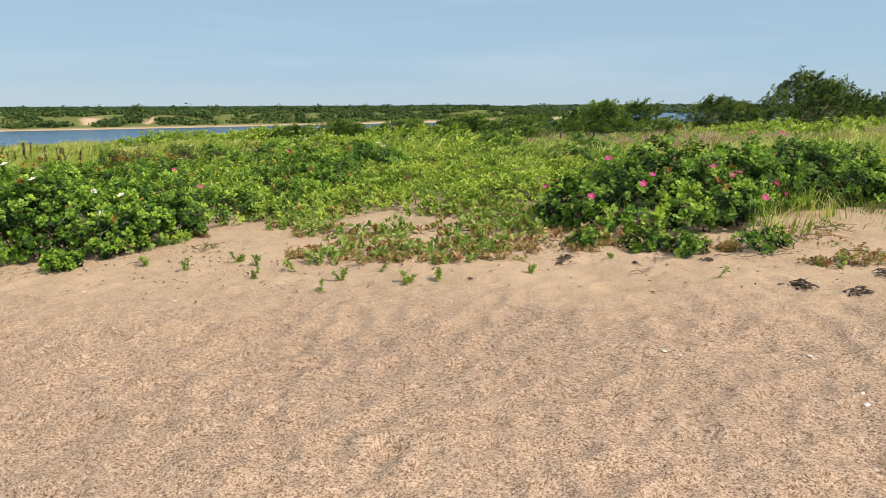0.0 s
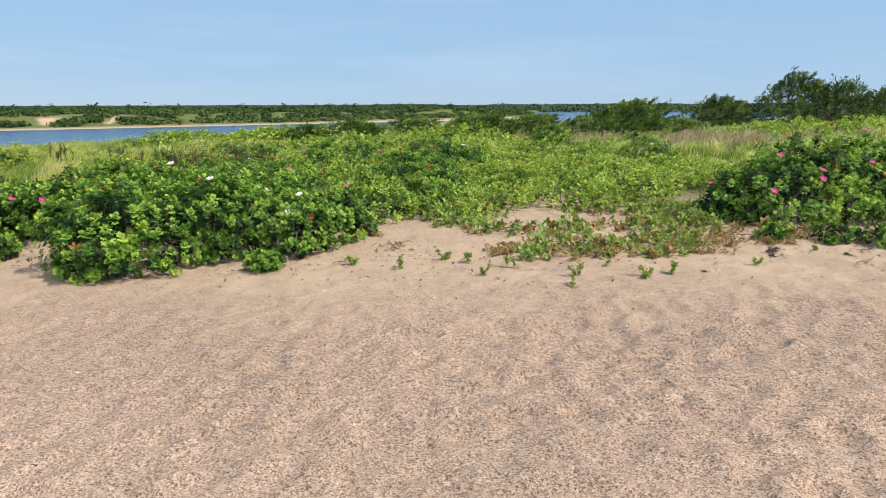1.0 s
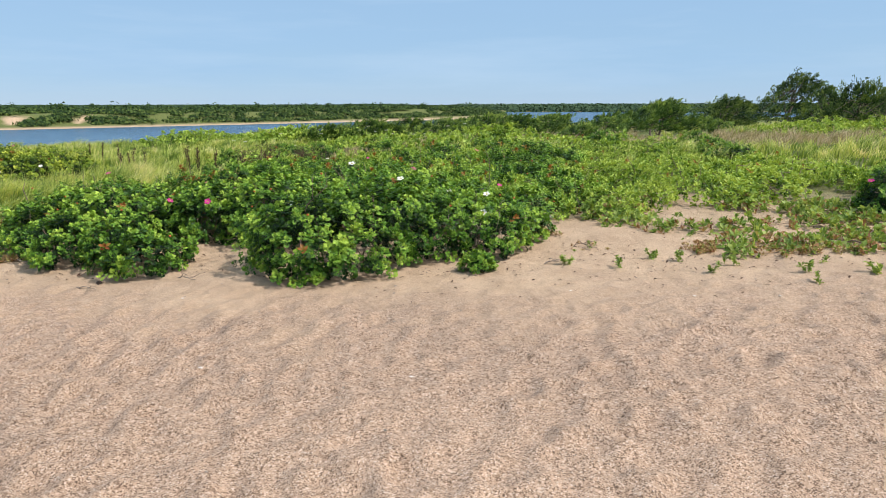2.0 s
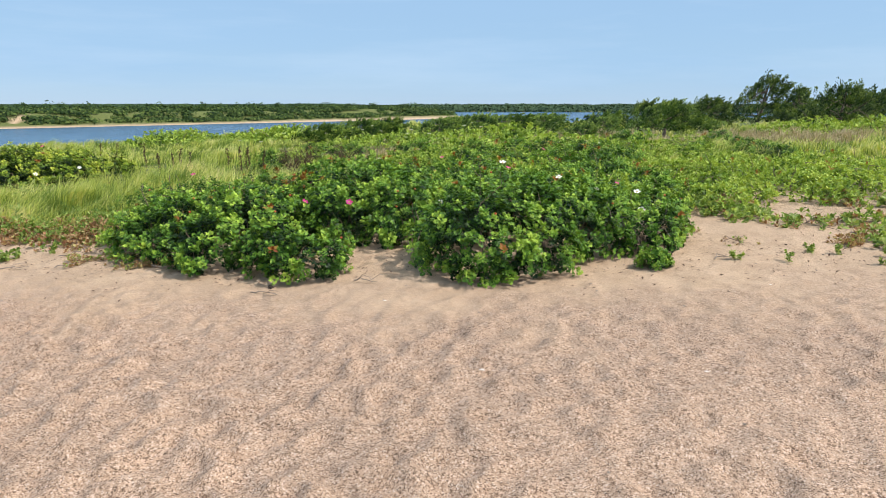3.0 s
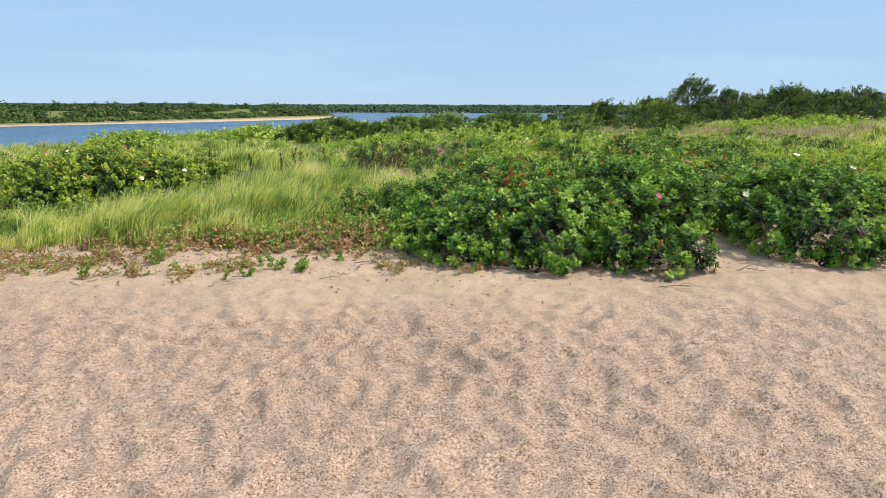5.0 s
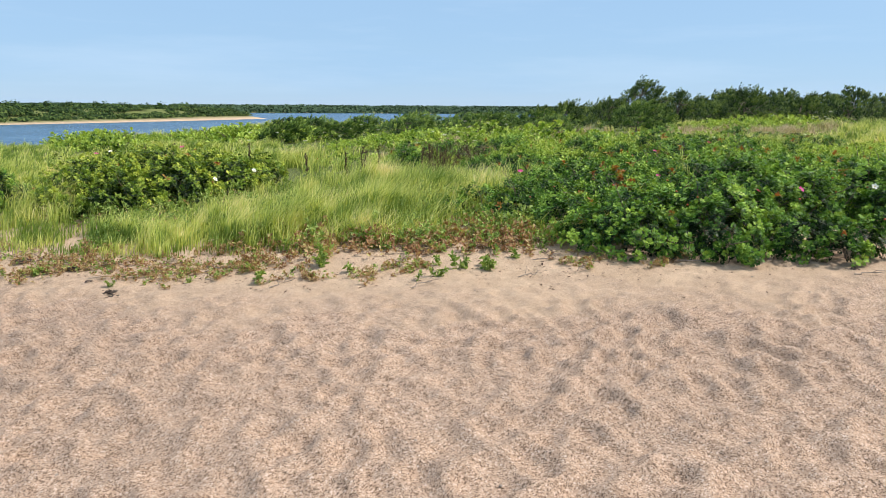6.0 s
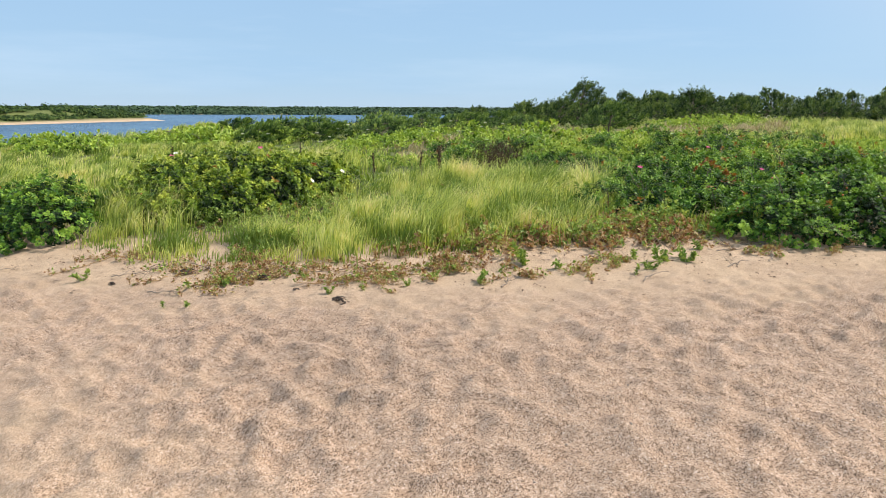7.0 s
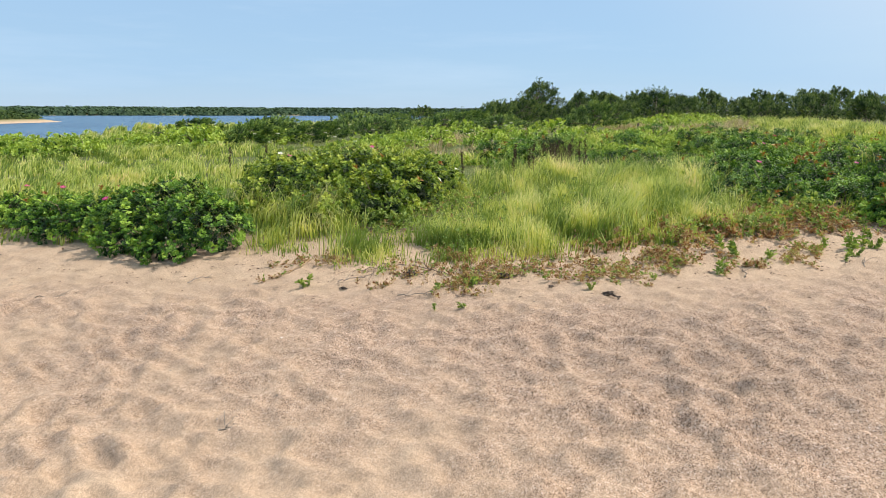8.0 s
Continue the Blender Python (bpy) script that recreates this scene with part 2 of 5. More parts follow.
def water_material():
    mat, n, l, b = material("pond_water")
    geo = n.new("ShaderNodeNewGeometry")
    mp = n.new("ShaderNodeMapping")
    mp.inputs["Rotation"].default_value = (0, 0, 0.5)
    mp.inputs["Scale"].default_value = (0.16, 0.5, 1)
    l.new(geo.outputs["Position"], mp.inputs["Vector"])
    no, no2 = n.new("ShaderNodeTexNoise"), n.new("ShaderNodeTexNoise")
    no.inputs["Scale"].default_value, no.inputs["Detail"].default_value = 1.1, 6.0
    no2.inputs["Scale"].default_value, no2.inputs["Detail"].default_value = 0.05, 3.0
    l.new(mp.outputs["Vector"], no.inputs["Vector"])
    l.new(geo.outputs["Position"], no2.inputs["Vector"])
    r = ramp(n, [(0.35, (0.016, 0.058, 0.12)), (0.65, (0.055, 0.135, 0.22))])
    # light and dark of the ripples painted into the colour, over broad tone
    no3, sum3 = n.new("ShaderNodeTexNoise"), n.new("ShaderNodeMath")
    no3.inputs["Scale"].default_value, no3.inputs["Detail"].default_value = 2.6, 4.0
    l.new(mp.outputs["Vector"], no3.inputs["Vector"])
    sum3.operation = "MULTIPLY_ADD"
    sum3.inputs[1].default_value = 0.9
    half3 = n.new("ShaderNodeMath")
    half3.operation = "MULTIPLY_ADD"
    half3.inputs[1].default_value, half3.inputs[2].default_value = 0.6, -0.25
    l.new(no2.outputs["Fac"], half3.inputs[0])
    l.new(no3.outputs["Fac"], sum3.inputs[0])
    l.new(half3.outputs[0], sum3.inputs[2])
    l.new(sum3.outputs[0], r.inputs["Fac"])
    l.new(r.outputs["Color"], b.inputs["Base Color"])
    b.inputs["Roughness"].default_value, b.inputs["IOR"].default_value = 0.25, 1.33
    bp = n.new("ShaderNodeBump")
    bp.inputs["Strength"].default_value, bp.inputs["Distance"].default_value = 1.0, 0.9
    l.new(no.outputs["Fac"], bp.inputs["Height"])
    l.new(bp.outputs["Normal"], b.inputs["Normal"])
    return mat


SAND, POND = sand_material(), water_material()
rng = np.random.default_rng(7)


# ---------------------------------------------------------------- mesh helpers
def mesh_of(name, verts, faces, mat, smooth=False):
    """A mesh from arrays: verts (n, 3) and faces (m, 3) or (m, 4)."""
    me = bpy.data.meshes.new(name)
    verts, faces = np.asarray(verts, np.float32).reshape(-1, 3), np.asarray(faces, np.int32)
    m, k = faces.shape
    me.vertices.add(len(verts))
    me.vertices.foreach_set("co", verts.ravel())
    me.loops.add(m * k)
    me.loops.foreach_set("vertex_index", faces.ravel())
    me.polygons.add(m)
    me.polygons.foreach_set("loop_start", np.arange(m, dtype=np.int32) * k)
    me.polygons.foreach_set("use_smooth", np.full(m, smooth))
    me.update(calc_edges=True)
    me.materials.append(mat)
    return me


def part_of(name, me, parent, label="", at=None, kind=""):
    ob = new(name, me)
    ob.parent = parent
    if at is not None:
        ob.matrix_basis = at
    return tagged(ob, label, kind=kind)


def thing(name, x, y, z, label, category, group="", kind="", turn=0.0, size=1.0):
    ob = new(name)
    ob.empty_display_size = 0.2
    ob.matrix_basis = Matrix.LocRotScale((x, y, z), Euler((0, 0, turn)), (size, size, size))
    return tagged(ob, label, category, group, kind)


def unit(v):
    return v / np.maximum(np.linalg.norm(v, axis=-1, keepdims=True), 1e-9)


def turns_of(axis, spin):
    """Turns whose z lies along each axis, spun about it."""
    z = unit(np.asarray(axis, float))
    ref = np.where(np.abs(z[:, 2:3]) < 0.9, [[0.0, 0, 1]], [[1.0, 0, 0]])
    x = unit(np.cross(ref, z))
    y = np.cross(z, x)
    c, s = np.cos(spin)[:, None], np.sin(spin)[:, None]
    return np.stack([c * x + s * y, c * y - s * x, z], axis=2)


def scatter(tv, tf, pos, axis, spin, scale):
    """Copies of a template, joined: verts and faces."""
    pos = np.asarray(pos, float)
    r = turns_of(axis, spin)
    v = np.einsum("nij,kj->nki", r, tv) * np.asarray(scale).reshape(-1, 1, 1) + pos[:, None, :]
    f = tf[None] + (np.arange(len(pos)) * len(tv))[:, None, None]
    return v.reshape(-1, 3), f.reshape(-1, tf.shape[1])


def joined(pieces):
    vs, fs, n = [], [], 0
    for v, f in pieces:
        vs.append(v)
        fs.append(f + n)
        n += len(v)
    return np.concatenate(vs), np.concatenate(fs)


def tube(points, r0, r1, sides=5):
    """A tapered tube along points."""
    p = np.asarray(points, float)
    n = len(p)
    t = unit(np.gradient(p, axis=0))
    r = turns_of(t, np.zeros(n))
    rad = np.linspace(r0, r1, n)
    a = np.arange(sides) * 2 * math.pi / sides
    ring = np.stack([np.cos(a), np.sin(a), np.zeros(sides)], 1)
    v = np.einsum("nij,kj->nki", r, ring) * rad[:, None, None] + p[:, None]
    i = np.arange(n - 1)[:, None] * sides
    k = np.arange(sides)[None]
    k2 = (k + 1) % sides
    f = np.stack([i + k, i + k2, i + sides + k2, i + sides + k], 2).reshape(-1, 4)
    return v.reshape(-1, 3), f


def bent(a, b, sag, wander, n=6):
    """Points of a crooked branch from a to b."""
    a, b = np.asarray(a, float), np.asarray(b, float)
    t = np.linspace(0, 1, n)[:, None]
    p = a + (b - a) * t
    p[:, 2] += sag * np.sin(np.pi * t[:, 0])
    p[1:] += rng.normal(0, wander, (n - 1, 3))
    return p


# leaf templates
def leaflet(base, tip, wide, lift=0.0):
    base, tip = np.array(base, float), np.array(tip, float)
    d = tip - base
    side = unit(np.cross(d, [0.0, 0, 1]))
    mid = base + d * 0.5
    mid[2] += lift
    return [base, mid + side * wide, tip, mid - side * wide]


def compound_leaf(pairs=2):
    """A rose leaf along +x, 1 long, its leaflets in pairs."""
    v = leaflet((0.55, 0, 0.02), (1.0, 0, -0.05), 0.185, 0.05)
    for i in range(pairs):
        x = 0.28 + 0.27 * i
        for s in (-1, 1):
            v += leaflet((x, 0, 0), (x + 0.2, 0.36 * s, -0.06), 0.15, 0.06)
    v = np.array(v)
    return v, np.arange(len(v)).reshape(-1, 4)


def rosette(count, pairs, seed):
    """A shoot's tip: leaves in a spiral round +z."""
    r = np.random.default_rng(seed)
    lv, lf = compound_leaf(pairs)
    pieces = []
    for i in range(count):
        az, el = i * 2.4 + r.uniform(-0.3, 0.3), math.radians(-15 + 85 * (i + 0.5) / count + r.uniform(-8, 8))
        m = np.array((Matrix.Rotation(az, 3, "Z") @ Matrix.Rotation(-el, 3, "Y") @ Matrix.Rotation(r.uniform(-0.5, 0.5), 3, "X")))
        v = lv * r.uniform(0.8, 1.1) * (1.0 - 0.35 * i / count)
        v = v @ m.T
        v[:, 2] += 0.45 * i / count - 0.35
        pieces.append((v, lf))
    return joined(pieces)


ROSETTES = [rosette(8, 2, s) for s in range(5)]
SMALL_ROSETTES = [rosette(9, 1, s + 10) for s in range(3)]


def simple_spray(count, seed, wide=0.21):
    """Plain oval leaves round a shoot."""
    r = np.random.default_rng(seed)
    pieces = []
    for i in range(count):
        az, el = i * 2.4 + r.uniform(-0.4, 0.4), math.radians(r.uniform(0, 75))
        d = np.array([math.cos(az) * math.cos(el), math.sin(az) * math.cos(el), math.sin(el)])
        o = np.array([0, 0, r.uniform(-0.5, 0.3)])
        pieces.append((np.array(leaflet(o + d * 0.1, o + d * r.uniform(0.6, 0.95), wide, 0.08)), np.arange(4)[None]))
    return joined(pieces)


SPRAYS = [simple_spray(8, s) for s in range(4)]


def many(templates, pos, axis, scale, tones=None, depth_shade=None):
    """Scatter several templates over the places, in turn. The list takes corner tones, dark 0 to pale 0.5, from leaf
    age and painted shade.
    """
    pieces = []
    for i, (tv, tf) in enumerate(templates):
        s = slice(i, None, len(templates))
        if len(pos[s]):
            pieces.append(scatter(tv, tf, pos[s], axis[s], rng.uniform(0, 6.28, len(pos[s])), scale[s]))
            if tones is not None:
                # leaf age up the shoot; the painted shade by depth comes on top
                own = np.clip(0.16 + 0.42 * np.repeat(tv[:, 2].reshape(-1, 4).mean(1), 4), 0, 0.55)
                shoot = rng.uniform(-0.16, 0.26, len(pos[s])) + (0 if depth_shade is None else depth_shade[s])
                tones.append((own[None] + shoot[:, None]).ravel())
    return joined(pieces)


def shell(humps, density, inner=0.5, low=-0.45, rough=0.12):
    """Places on the skin of a heap of ellipsoids (x, y, z, rx, ry, rz) and some inside it, the outward ways there, and how far out each lies."""
    ps, ns, skin = [], [], []
    for i, (x, y, z, rx, ry, rz) in enumerate(humps):
        area = 4 * math.pi * ((rx * ry) ** 1.6 / 3 + (rx * rz) ** 1.6 / 3 + (ry * rz) ** 1.6 / 3) ** (1 / 1.6)
        n = int(area * density * (1 + inner))
        d = unit(rng.normal(size=(n, 3)))
        d = d[d[:, 2] > low]
        n = len(d)
        f = np.where(rng.uniform(size=n) < inner / (1 + inner), rng.uniform(0.5, 0.78, n), rng.uniform(0.84, 1.08, n))
        raw = f
        wav = np.array([noise.noise(Vector((x + v[0] * 2.2, y + v[1] * 2.2, z + v[2] * 2.2))) for v in d])
        fine = np.array([noise.noise(Vector((x + v[0] * rx * 6.5, y + v[1] * ry * 6.5, z + v[2] * rz * 6.5))) for v in d])
        f = f * (1 + rough * 2 * wav + 0.22 * fine)
        p = d * np.array([rx, ry, rz]) * f[:, None] + np.array([x, y, z])
        nn = unit(d / np.array([rx, ry, rz]))
        keep = np.ones(n, bool)
        for j, (x2, y2, z2, a, b2, c) in enumerate(humps):
            if j != i:
                keep &= (((p - [x2, y2, z2]) / [a, b2, c]) ** 2).sum(1) > 0.6
        ps.append(p[keep])
        ns.append(nn[keep])
        skin.append(raw[keep])
    return np.concatenate(ps), np.concatenate(ns), np.concatenate(skin)


# ---------------------------------------------------------------- lie of the land
# the foot of the dune: where the open beach meets the plants
EX = np.linspace(-60, 60, 2401)
EY = np.interp(EX, [-60, -25, -18, -16.3, -14.5, -12, -8, -4, 0, 3, 6, 60], [60, 27, 17.6, 14.6, 12.3, 10.4, 8.3, 7.2, 6.9, 6.7, 6.5, 4])
EY = np.convolve(np.pad(EY, 20, mode="edge"), np.ones(41) / 41, "valid")
WATER = -1.2

def step(a, b, v):
    s = np.clip((v - a) / (b - a), 0, 1)
    return s * s * (3 - 2 * s)

def edge(x):
    return np.interp(x, EX, EY)

def near_bank(x):
    return np.interp(x, [-200, -80, -40, -24, -14, -4, 8, 40, 86, 140, 400], [20, 40, 46, 46, 51, 62, 85, 112, 136, 150, 190])

def far_shore(x):
    return np.interp(x, [-400, -120, -90, -54, 0, 38], [-120, 55, 78, 100, 140, 172])

def pond(x, y):
    """Metres out from the nearest bank of the pond: above 0 on the water."""
    near = (y - near_bank(x)) * 0.8
    far = (far_shore(x) - y) * 0.8
    right = x - 38 - 0.14 * (y - 172)
    far = np.maximum(far, right)
    hills = 335 - np.hypot(x + 10, y)
    return np.minimum(np.minimum(near, far), hills)

def base_ground(x, y):
    x, y = np.asarray(x, float), np.asarray(y, float)
    d = (y - edge(x)) * 0.88
    ze = 0.47 + 0.031 * np.clip(x, -24, 12)
    beach = ze + 0.055 * np.clip(d, -3, 0) + 0.085 * np.clip(d + 3, -11, 0)
    dune = 0.22 * (1 - np.exp(-np.maximum(d, 0) / 2.5))
    z = beach + dune
    flat = step(12, 40, d)
    z = z * (1 - flat) + (0.2 + 0.012 * np.clip(x, -20, 20) - 0.95 * step(38, 75, d) * np.where(x < 60, 1 - step(-22, -3, y - far_shore(x)), 1)) * flat
    p = pond(x, y)
    z = z + step(-14, 10, p) * (-2.2 - z)
    left = np.maximum(y - far_shore(x) - 4, 0) * (x < 60)
    z = z - 0.1 * step(0, 20, left) + 1.0 * step(3.5, 9, left) * step(45, 5, x)
    hill = np.maximum(np.hypot(x + 10, y) - 335, 0)
    z = z + step(0, 60, hill) * 1.2
    sea = np.maximum(-d - 14, 0)
    z = z - 0.03 * np.minimum(sea, 60)
    return z

# ---------------------------------------------------------------- ground
def lines(*stretches):
    """Grid lines: (from, to, step) one after another."""
    return np.unique(np.concatenate([np.arange(a, b, s) for a, b, s in stretches] + [[stretches[-1][1]]]).round(3))


GX = lines((-2500, -400, 300), (-400, -120, 40), (-120, -64, 4), (-64, -40, 0.8), (-40, -22, 1.0), (-22, 6.5, 0.042), (6.5, 14, 0.4), (14, 90, 3), (90, 200, 10), (200, 600, 50), (600, 2500, 300))
# rows of the grid follow the dune's foot
GV = lines((-2500, -300, 300), (-300, -20, 20), (-20, -8, 1.0), (-8, 1.6, 0.042), (1.6, 20, 0.5), (20, 40, 2.5), (40, 72, 0.9), (72, 185, 2.5), (185, 420, 10), (420, 700, 40), (700, 2500, 300))


def build_ground():
    X, V = np.meshgrid(GX, GV)
    Y = V + edge(X)
    Z = base_ground(X, Y)
    d = V * 0.88
    fine = (X > -22) & (X < 6.5) & (V > -8) & (V < 1.6)
    # low swells, drifted hummocks at the dune's foot
    swell = 0.009 * np.sin(X * 1.1 + 0.5 * Y) * np.sin(Y * 0.9 - 0.3 * X) + 0.012 * np.sin(2.7 * X + 1.3) * np.sin(2.1 * Y + X)
    Z = Z + np.where(d < 14, swell * step(-9, -1, d), 0)
    hum = 0.004 * np.sin(4.3 * X + 1.1 * np.sin(2.2 * Y)) * np.sin(3.9 * Y + 1.7 * np.sin(1.9 * X))
    Z = Z + np.where(fine, hum * step(-2.5, -0.2, d), 0)
    # trodden lumps
    r = np.random.default_rng(3)
    lump = np.zeros_like(X)
    for i in range(14):
        a, w, ph = r.uniform(0, 6.28), 6.28 / r.uniform(0.16, 0.5), r.uniform(0, 6.28)
        lump += np.sin((X * math.cos(a) + Y * math.sin(a)) * w + ph + 1.5 * np.sin(0.7 * X + i) + 1.2 * np.sin(0.9 * Y + 2 * i))
    Z = Z + np.where(fine, 0.0007 * lump * (0.55 + 0.45 * step(-0.5, -2.0, d)), 0)
    def dent(x, v, a, la, lb, deep):
        """One old footprint: a bowl with a low rim thrown up round it."""
        y = float(edge(x)) + v
        i0, i1 = np.searchsorted(GX, (x - 3 * la, x + 3 * la))
        j0, j1 = np.searchsorted(GV, (v - 6 * la, v + 6 * la))
        dx, dy = X[j0:j1, i0:i1] - x, Y[j0:j1, i0:i1] - y
        p, q = (dx * math.cos(a) + dy * math.sin(a)) / la, (dy * math.cos(a) - dx * math.sin(a)) / lb
        q = p * p + q * q
        Z[j0:j1, i0:i1] += deep * (-np.exp(-q ** 1.35) + 0.42 * np.exp(-(np.sqrt(q) - 1.55) ** 2 * 4))

    def bowls(cell, seed):
        """Hollows that meet in low crests, one to a shaken cell: 0 in the middle of each, 1 on the crests."""
        h = np.random.default_rng(seed)
        jx, jy, w, tu, st = (h.uniform(a, b, (256, 256)) for a, b in ((0.1, 0.9), (0.1, 0.9), (0.75, 1.5), (0, 3.14), (0.6, 1.6)))
        sub_x, sub_y = X[lo:hi, near] / cell, Y[lo:hi, near] / cell
        ix, iy = np.floor(sub_x).astype(int), np.floor(sub_y).astype(int)
        total = np.zeros_like(sub_x)
        for ox in (-1, 0, 1):
            for oy in (-1, 0, 1):
                a, b = (ix + ox) % 256, (iy + oy) % 256
                dx, dy = sub_x - (ix + ox + jx[a, b]), sub_y - (iy + oy + jy[a, b])
                c, e = np.cos(tu[a, b]), np.sin(tu[a, b])
                p, q = dx * c + dy * e, (dy * c - dx * e) * st[a, b]
                total += np.exp(-20.0 * w[a, b] * (p * p + q * q))
        return np.clip(-np.log(total + 1e-13) / 20.0 / 0.36, -0.1, 1.4)

    # the trodden beach: hollow beside hollow, shallower in the blown sand at the dune's foot
    near = np.where((GX >= -22) & (GX <= 6.5))[0]
    lo, hi = int(np.searchsorted(GV, -8)), int(np.searchsorted(GV, 1.6))
    soft = (0.30 + 0.70 * step(-0.5, -2.2, d)) * step(1.6, 0.6, d)
    patchy = 0.88 + 0.22 * np.sin(0.9 * X + 1.3 * np.sin(0.7 * Y)) * np.sin(1.1 * Y + 0.8 * np.sin(0.6 * X))
    Z[lo:hi, near] += (0.056 * bowls(0.215, 5) + 0.020 * bowls(0.14, 6) - 0.04) * (soft * patchy * (0.7 + 0.3 * step(-4, -9, X)))[lo:hi, near]
    for _ in range(700):
        x, v = r.uniform(-21.5, 6), -r.uniform(0.6, 7.6)
        dent(x, v, r.uniform(0, 3.14), r.uniform(0.10, 0.16), r.uniform(0.08, 0.11), r.uniform(0.010, 0.026) * (0.3 + 0.7 * float(step(-0.5, -2.2, v))))
    Z = Z + np.where(fine, r.normal(0, 0.0016, X.shape), 0)
    GROUND_Z.append(Z)
    nx, ny = len(GX), len(GV)
    k = np.arange(nx * ny).reshape(ny, nx)

    def strips(rows, cols):
        g = k[np.ix_(rows, cols)]
        q = np.stack([g[:-1, :-1], g[:-1, 1:], g[1:, 1:], g[1:, :-1]], -1).reshape(-1, 4)
        return np.concatenate([q[:, [0, 1, 2]], q[:, [0, 2, 3]]])

    # close mesh on the beach, wide mesh elsewhere, sewn together along two rows
    wide = np.array(sorted(set(range(nx)) - set(near[1:-1]) | set(near[::8])))
    sew = []
    for inner, outer, flip in ((lo, lo - 1, True), (hi, hi + 1, False)):
        for c0, c1 in zip(wide[:-1], wide[1:]):
            fan = [(k[inner, c], k[inner, c + 1], k[outer, c0]) for c in range(c0, c1)] + [(k[inner, c1], k[outer, c1], k[outer, c0])]
            sew += [(t[0], t[2], t[1]) for t in fan] if flip else fan
    f = np.concatenate([strips(np.arange(lo, hi + 1), np.arange(nx)), strips(np.arange(lo), wide), strips(np.arange(hi + 1, ny), wide), np.array(sew)])
    used, f = np.unique(f, return_inverse=True)
    me = mesh_of("ground", np.stack([X, Y, Z], -1).reshape(-1, 3)[used], f.reshape(-1, 3), SAND, True)
    p = pond(X, Y)
    cov = step(0.6, 3.5, d) * step(-1.5, -4.0, p)
    cov = np.where((X < 40) & (Y > far_shore(X) - 20), cov * step(-1.3, -2.4, (far_shore(X) - Y) * 0.8), cov)
    # the bare tongues of sand between the bushes
    for x, y, rx, ry in BARE:
        cov = cov * step(0.6, 1.3, np.hypot((X - x) / rx + 0.35 * np.sin(Y * 1.1 + x), (Y - y) / ry + 0.25 * np.sin(X * 1.9)))
    coarse = (1.45 * step(0.1, -3.0, d) - 0.1) * (0.25 + 0.75 * step(-18.5, -14.0, X + 0.25 * (Y - 8)))
    for name, val in (("cover", cov), ("coarse", coarse)):
        at = me.attributes.new(name, "FLOAT", "POINT")
        at.data.foreach_set("value", val.astype(np.float32).ravel()[used])
    return tagged(new("ground", me), "tan beach sand, coarse and trodden, rising to a low dune", "ground", kind="structure")


GROUND_Z = []
BARE = [(-0.6, 9.3, 1.3, 1.1), (-2.4, 8.3, 1.4, 1.4), (-7.2, 8.7, 0.5, 0.9), (-17.8, 21.0, 0.9, 1.5), (-55.4, 109.0, 1.3, 2.2), (-47.8, 114.0, 0.8, 2.4)]
build_ground()


def z_at(x, y):
    """The height of the trodden ground."""
    v, zs = y - float(edge(x)), GROUND_Z[0]
    i, j = int(np.searchsorted(GX, x)) - 1, int(np.searchsorted(GV, v)) - 1
    a, b = (x - GX[i]) / (GX[i + 1] - GX[i]), (v - GV[j]) / (GV[j + 1] - GV[j])
    return float((zs[j, i] * (1 - a) + zs[j, i + 1] * a) * (1 - b) + (zs[j + 1, i] * (1 - a) + zs[j + 1, i + 1] * a) * b)


wx = np.array([-2500, -300, -100, 0, 100, 300, 2500.0])
WX, WY = np.meshgrid(wx, wx)
k = np.arange(49).reshape(7, 7)
tagged(new("water", mesh_of("water", np.stack([WX, WY, np.full_like(WX, WATER)], -1).reshape(-1, 3),
       np.stack([k[:-1, :-1], k[:-1, 1:], k[1:, 1:], k[1:, :-1]], -1).reshape(-1, 4), POND)),
       "blue wind-rippled water of a tidal pond", "water", kind="structure")


# ---------------------------------------------------------------- rose bushes
def flower_mesh(mat, name):
    vs, fs, n = [], [], 0
    for i in range(5):
        a = i * 2 * math.pi / 5
        c, s = math.cos(a), math.sin(a)
        pts = [(0.08, 0, 0), (0.5, -0.36, 0.14), (0.98, -0.30, 0.26), (1.0, 0.30, 0.24), (0.5, 0.36, 0.14)]
        vs += [(c * x - s * y, s * x + c * y, z) for x, y, z in pts]
        fs += [(n, n + 1, n + 4), (n + 1, n + 2, n + 3), (n + 1, n + 3, n + 4)]
        n += 5
    return mesh_of(name, np.array(vs), np.array(fs), mat, True)


def ball_mesh(name, mat, flat=1.0):
    bm = bmesh.new()
    bmesh.ops.create_icosphere(bm, subdivisions=1, radius=1.0)
    for v in bm.verts:
        v.co.z *= flat
    me = bpy.data.meshes.new(name)
    bm.to_mesh(me)
    bm.free()
    me.materials.append(mat)
    return me


PINK_FLOWER, WHITE_FLOWER = flower_mesh(PINK, "petals"), flower_mesh(WHITE, "petals_white")
STAMEN_BALL, HIP_BALL = ball_mesh("stamens", STAMEN, 0.5), ball_mesh("hip", HIP, 0.85)


def add_flower(parent, p, way, white=False, size=0.037):
    q = Vector(way).to_track_quat("Z", "Y")
    fl = part_of("flower", WHITE_FLOWER if white else PINK_FLOWER, parent, "white rose bloom" if white else "magenta-pink rose bloom",
                 Matrix.LocRotScale(Vector(p), q, (size, size, size)))
    part_of("stamens", STAMEN_BALL, fl, "yellow stamens", Matrix.LocRotScale((0, 0, 0.1), None, (0.25, 0.25, 0.25)))


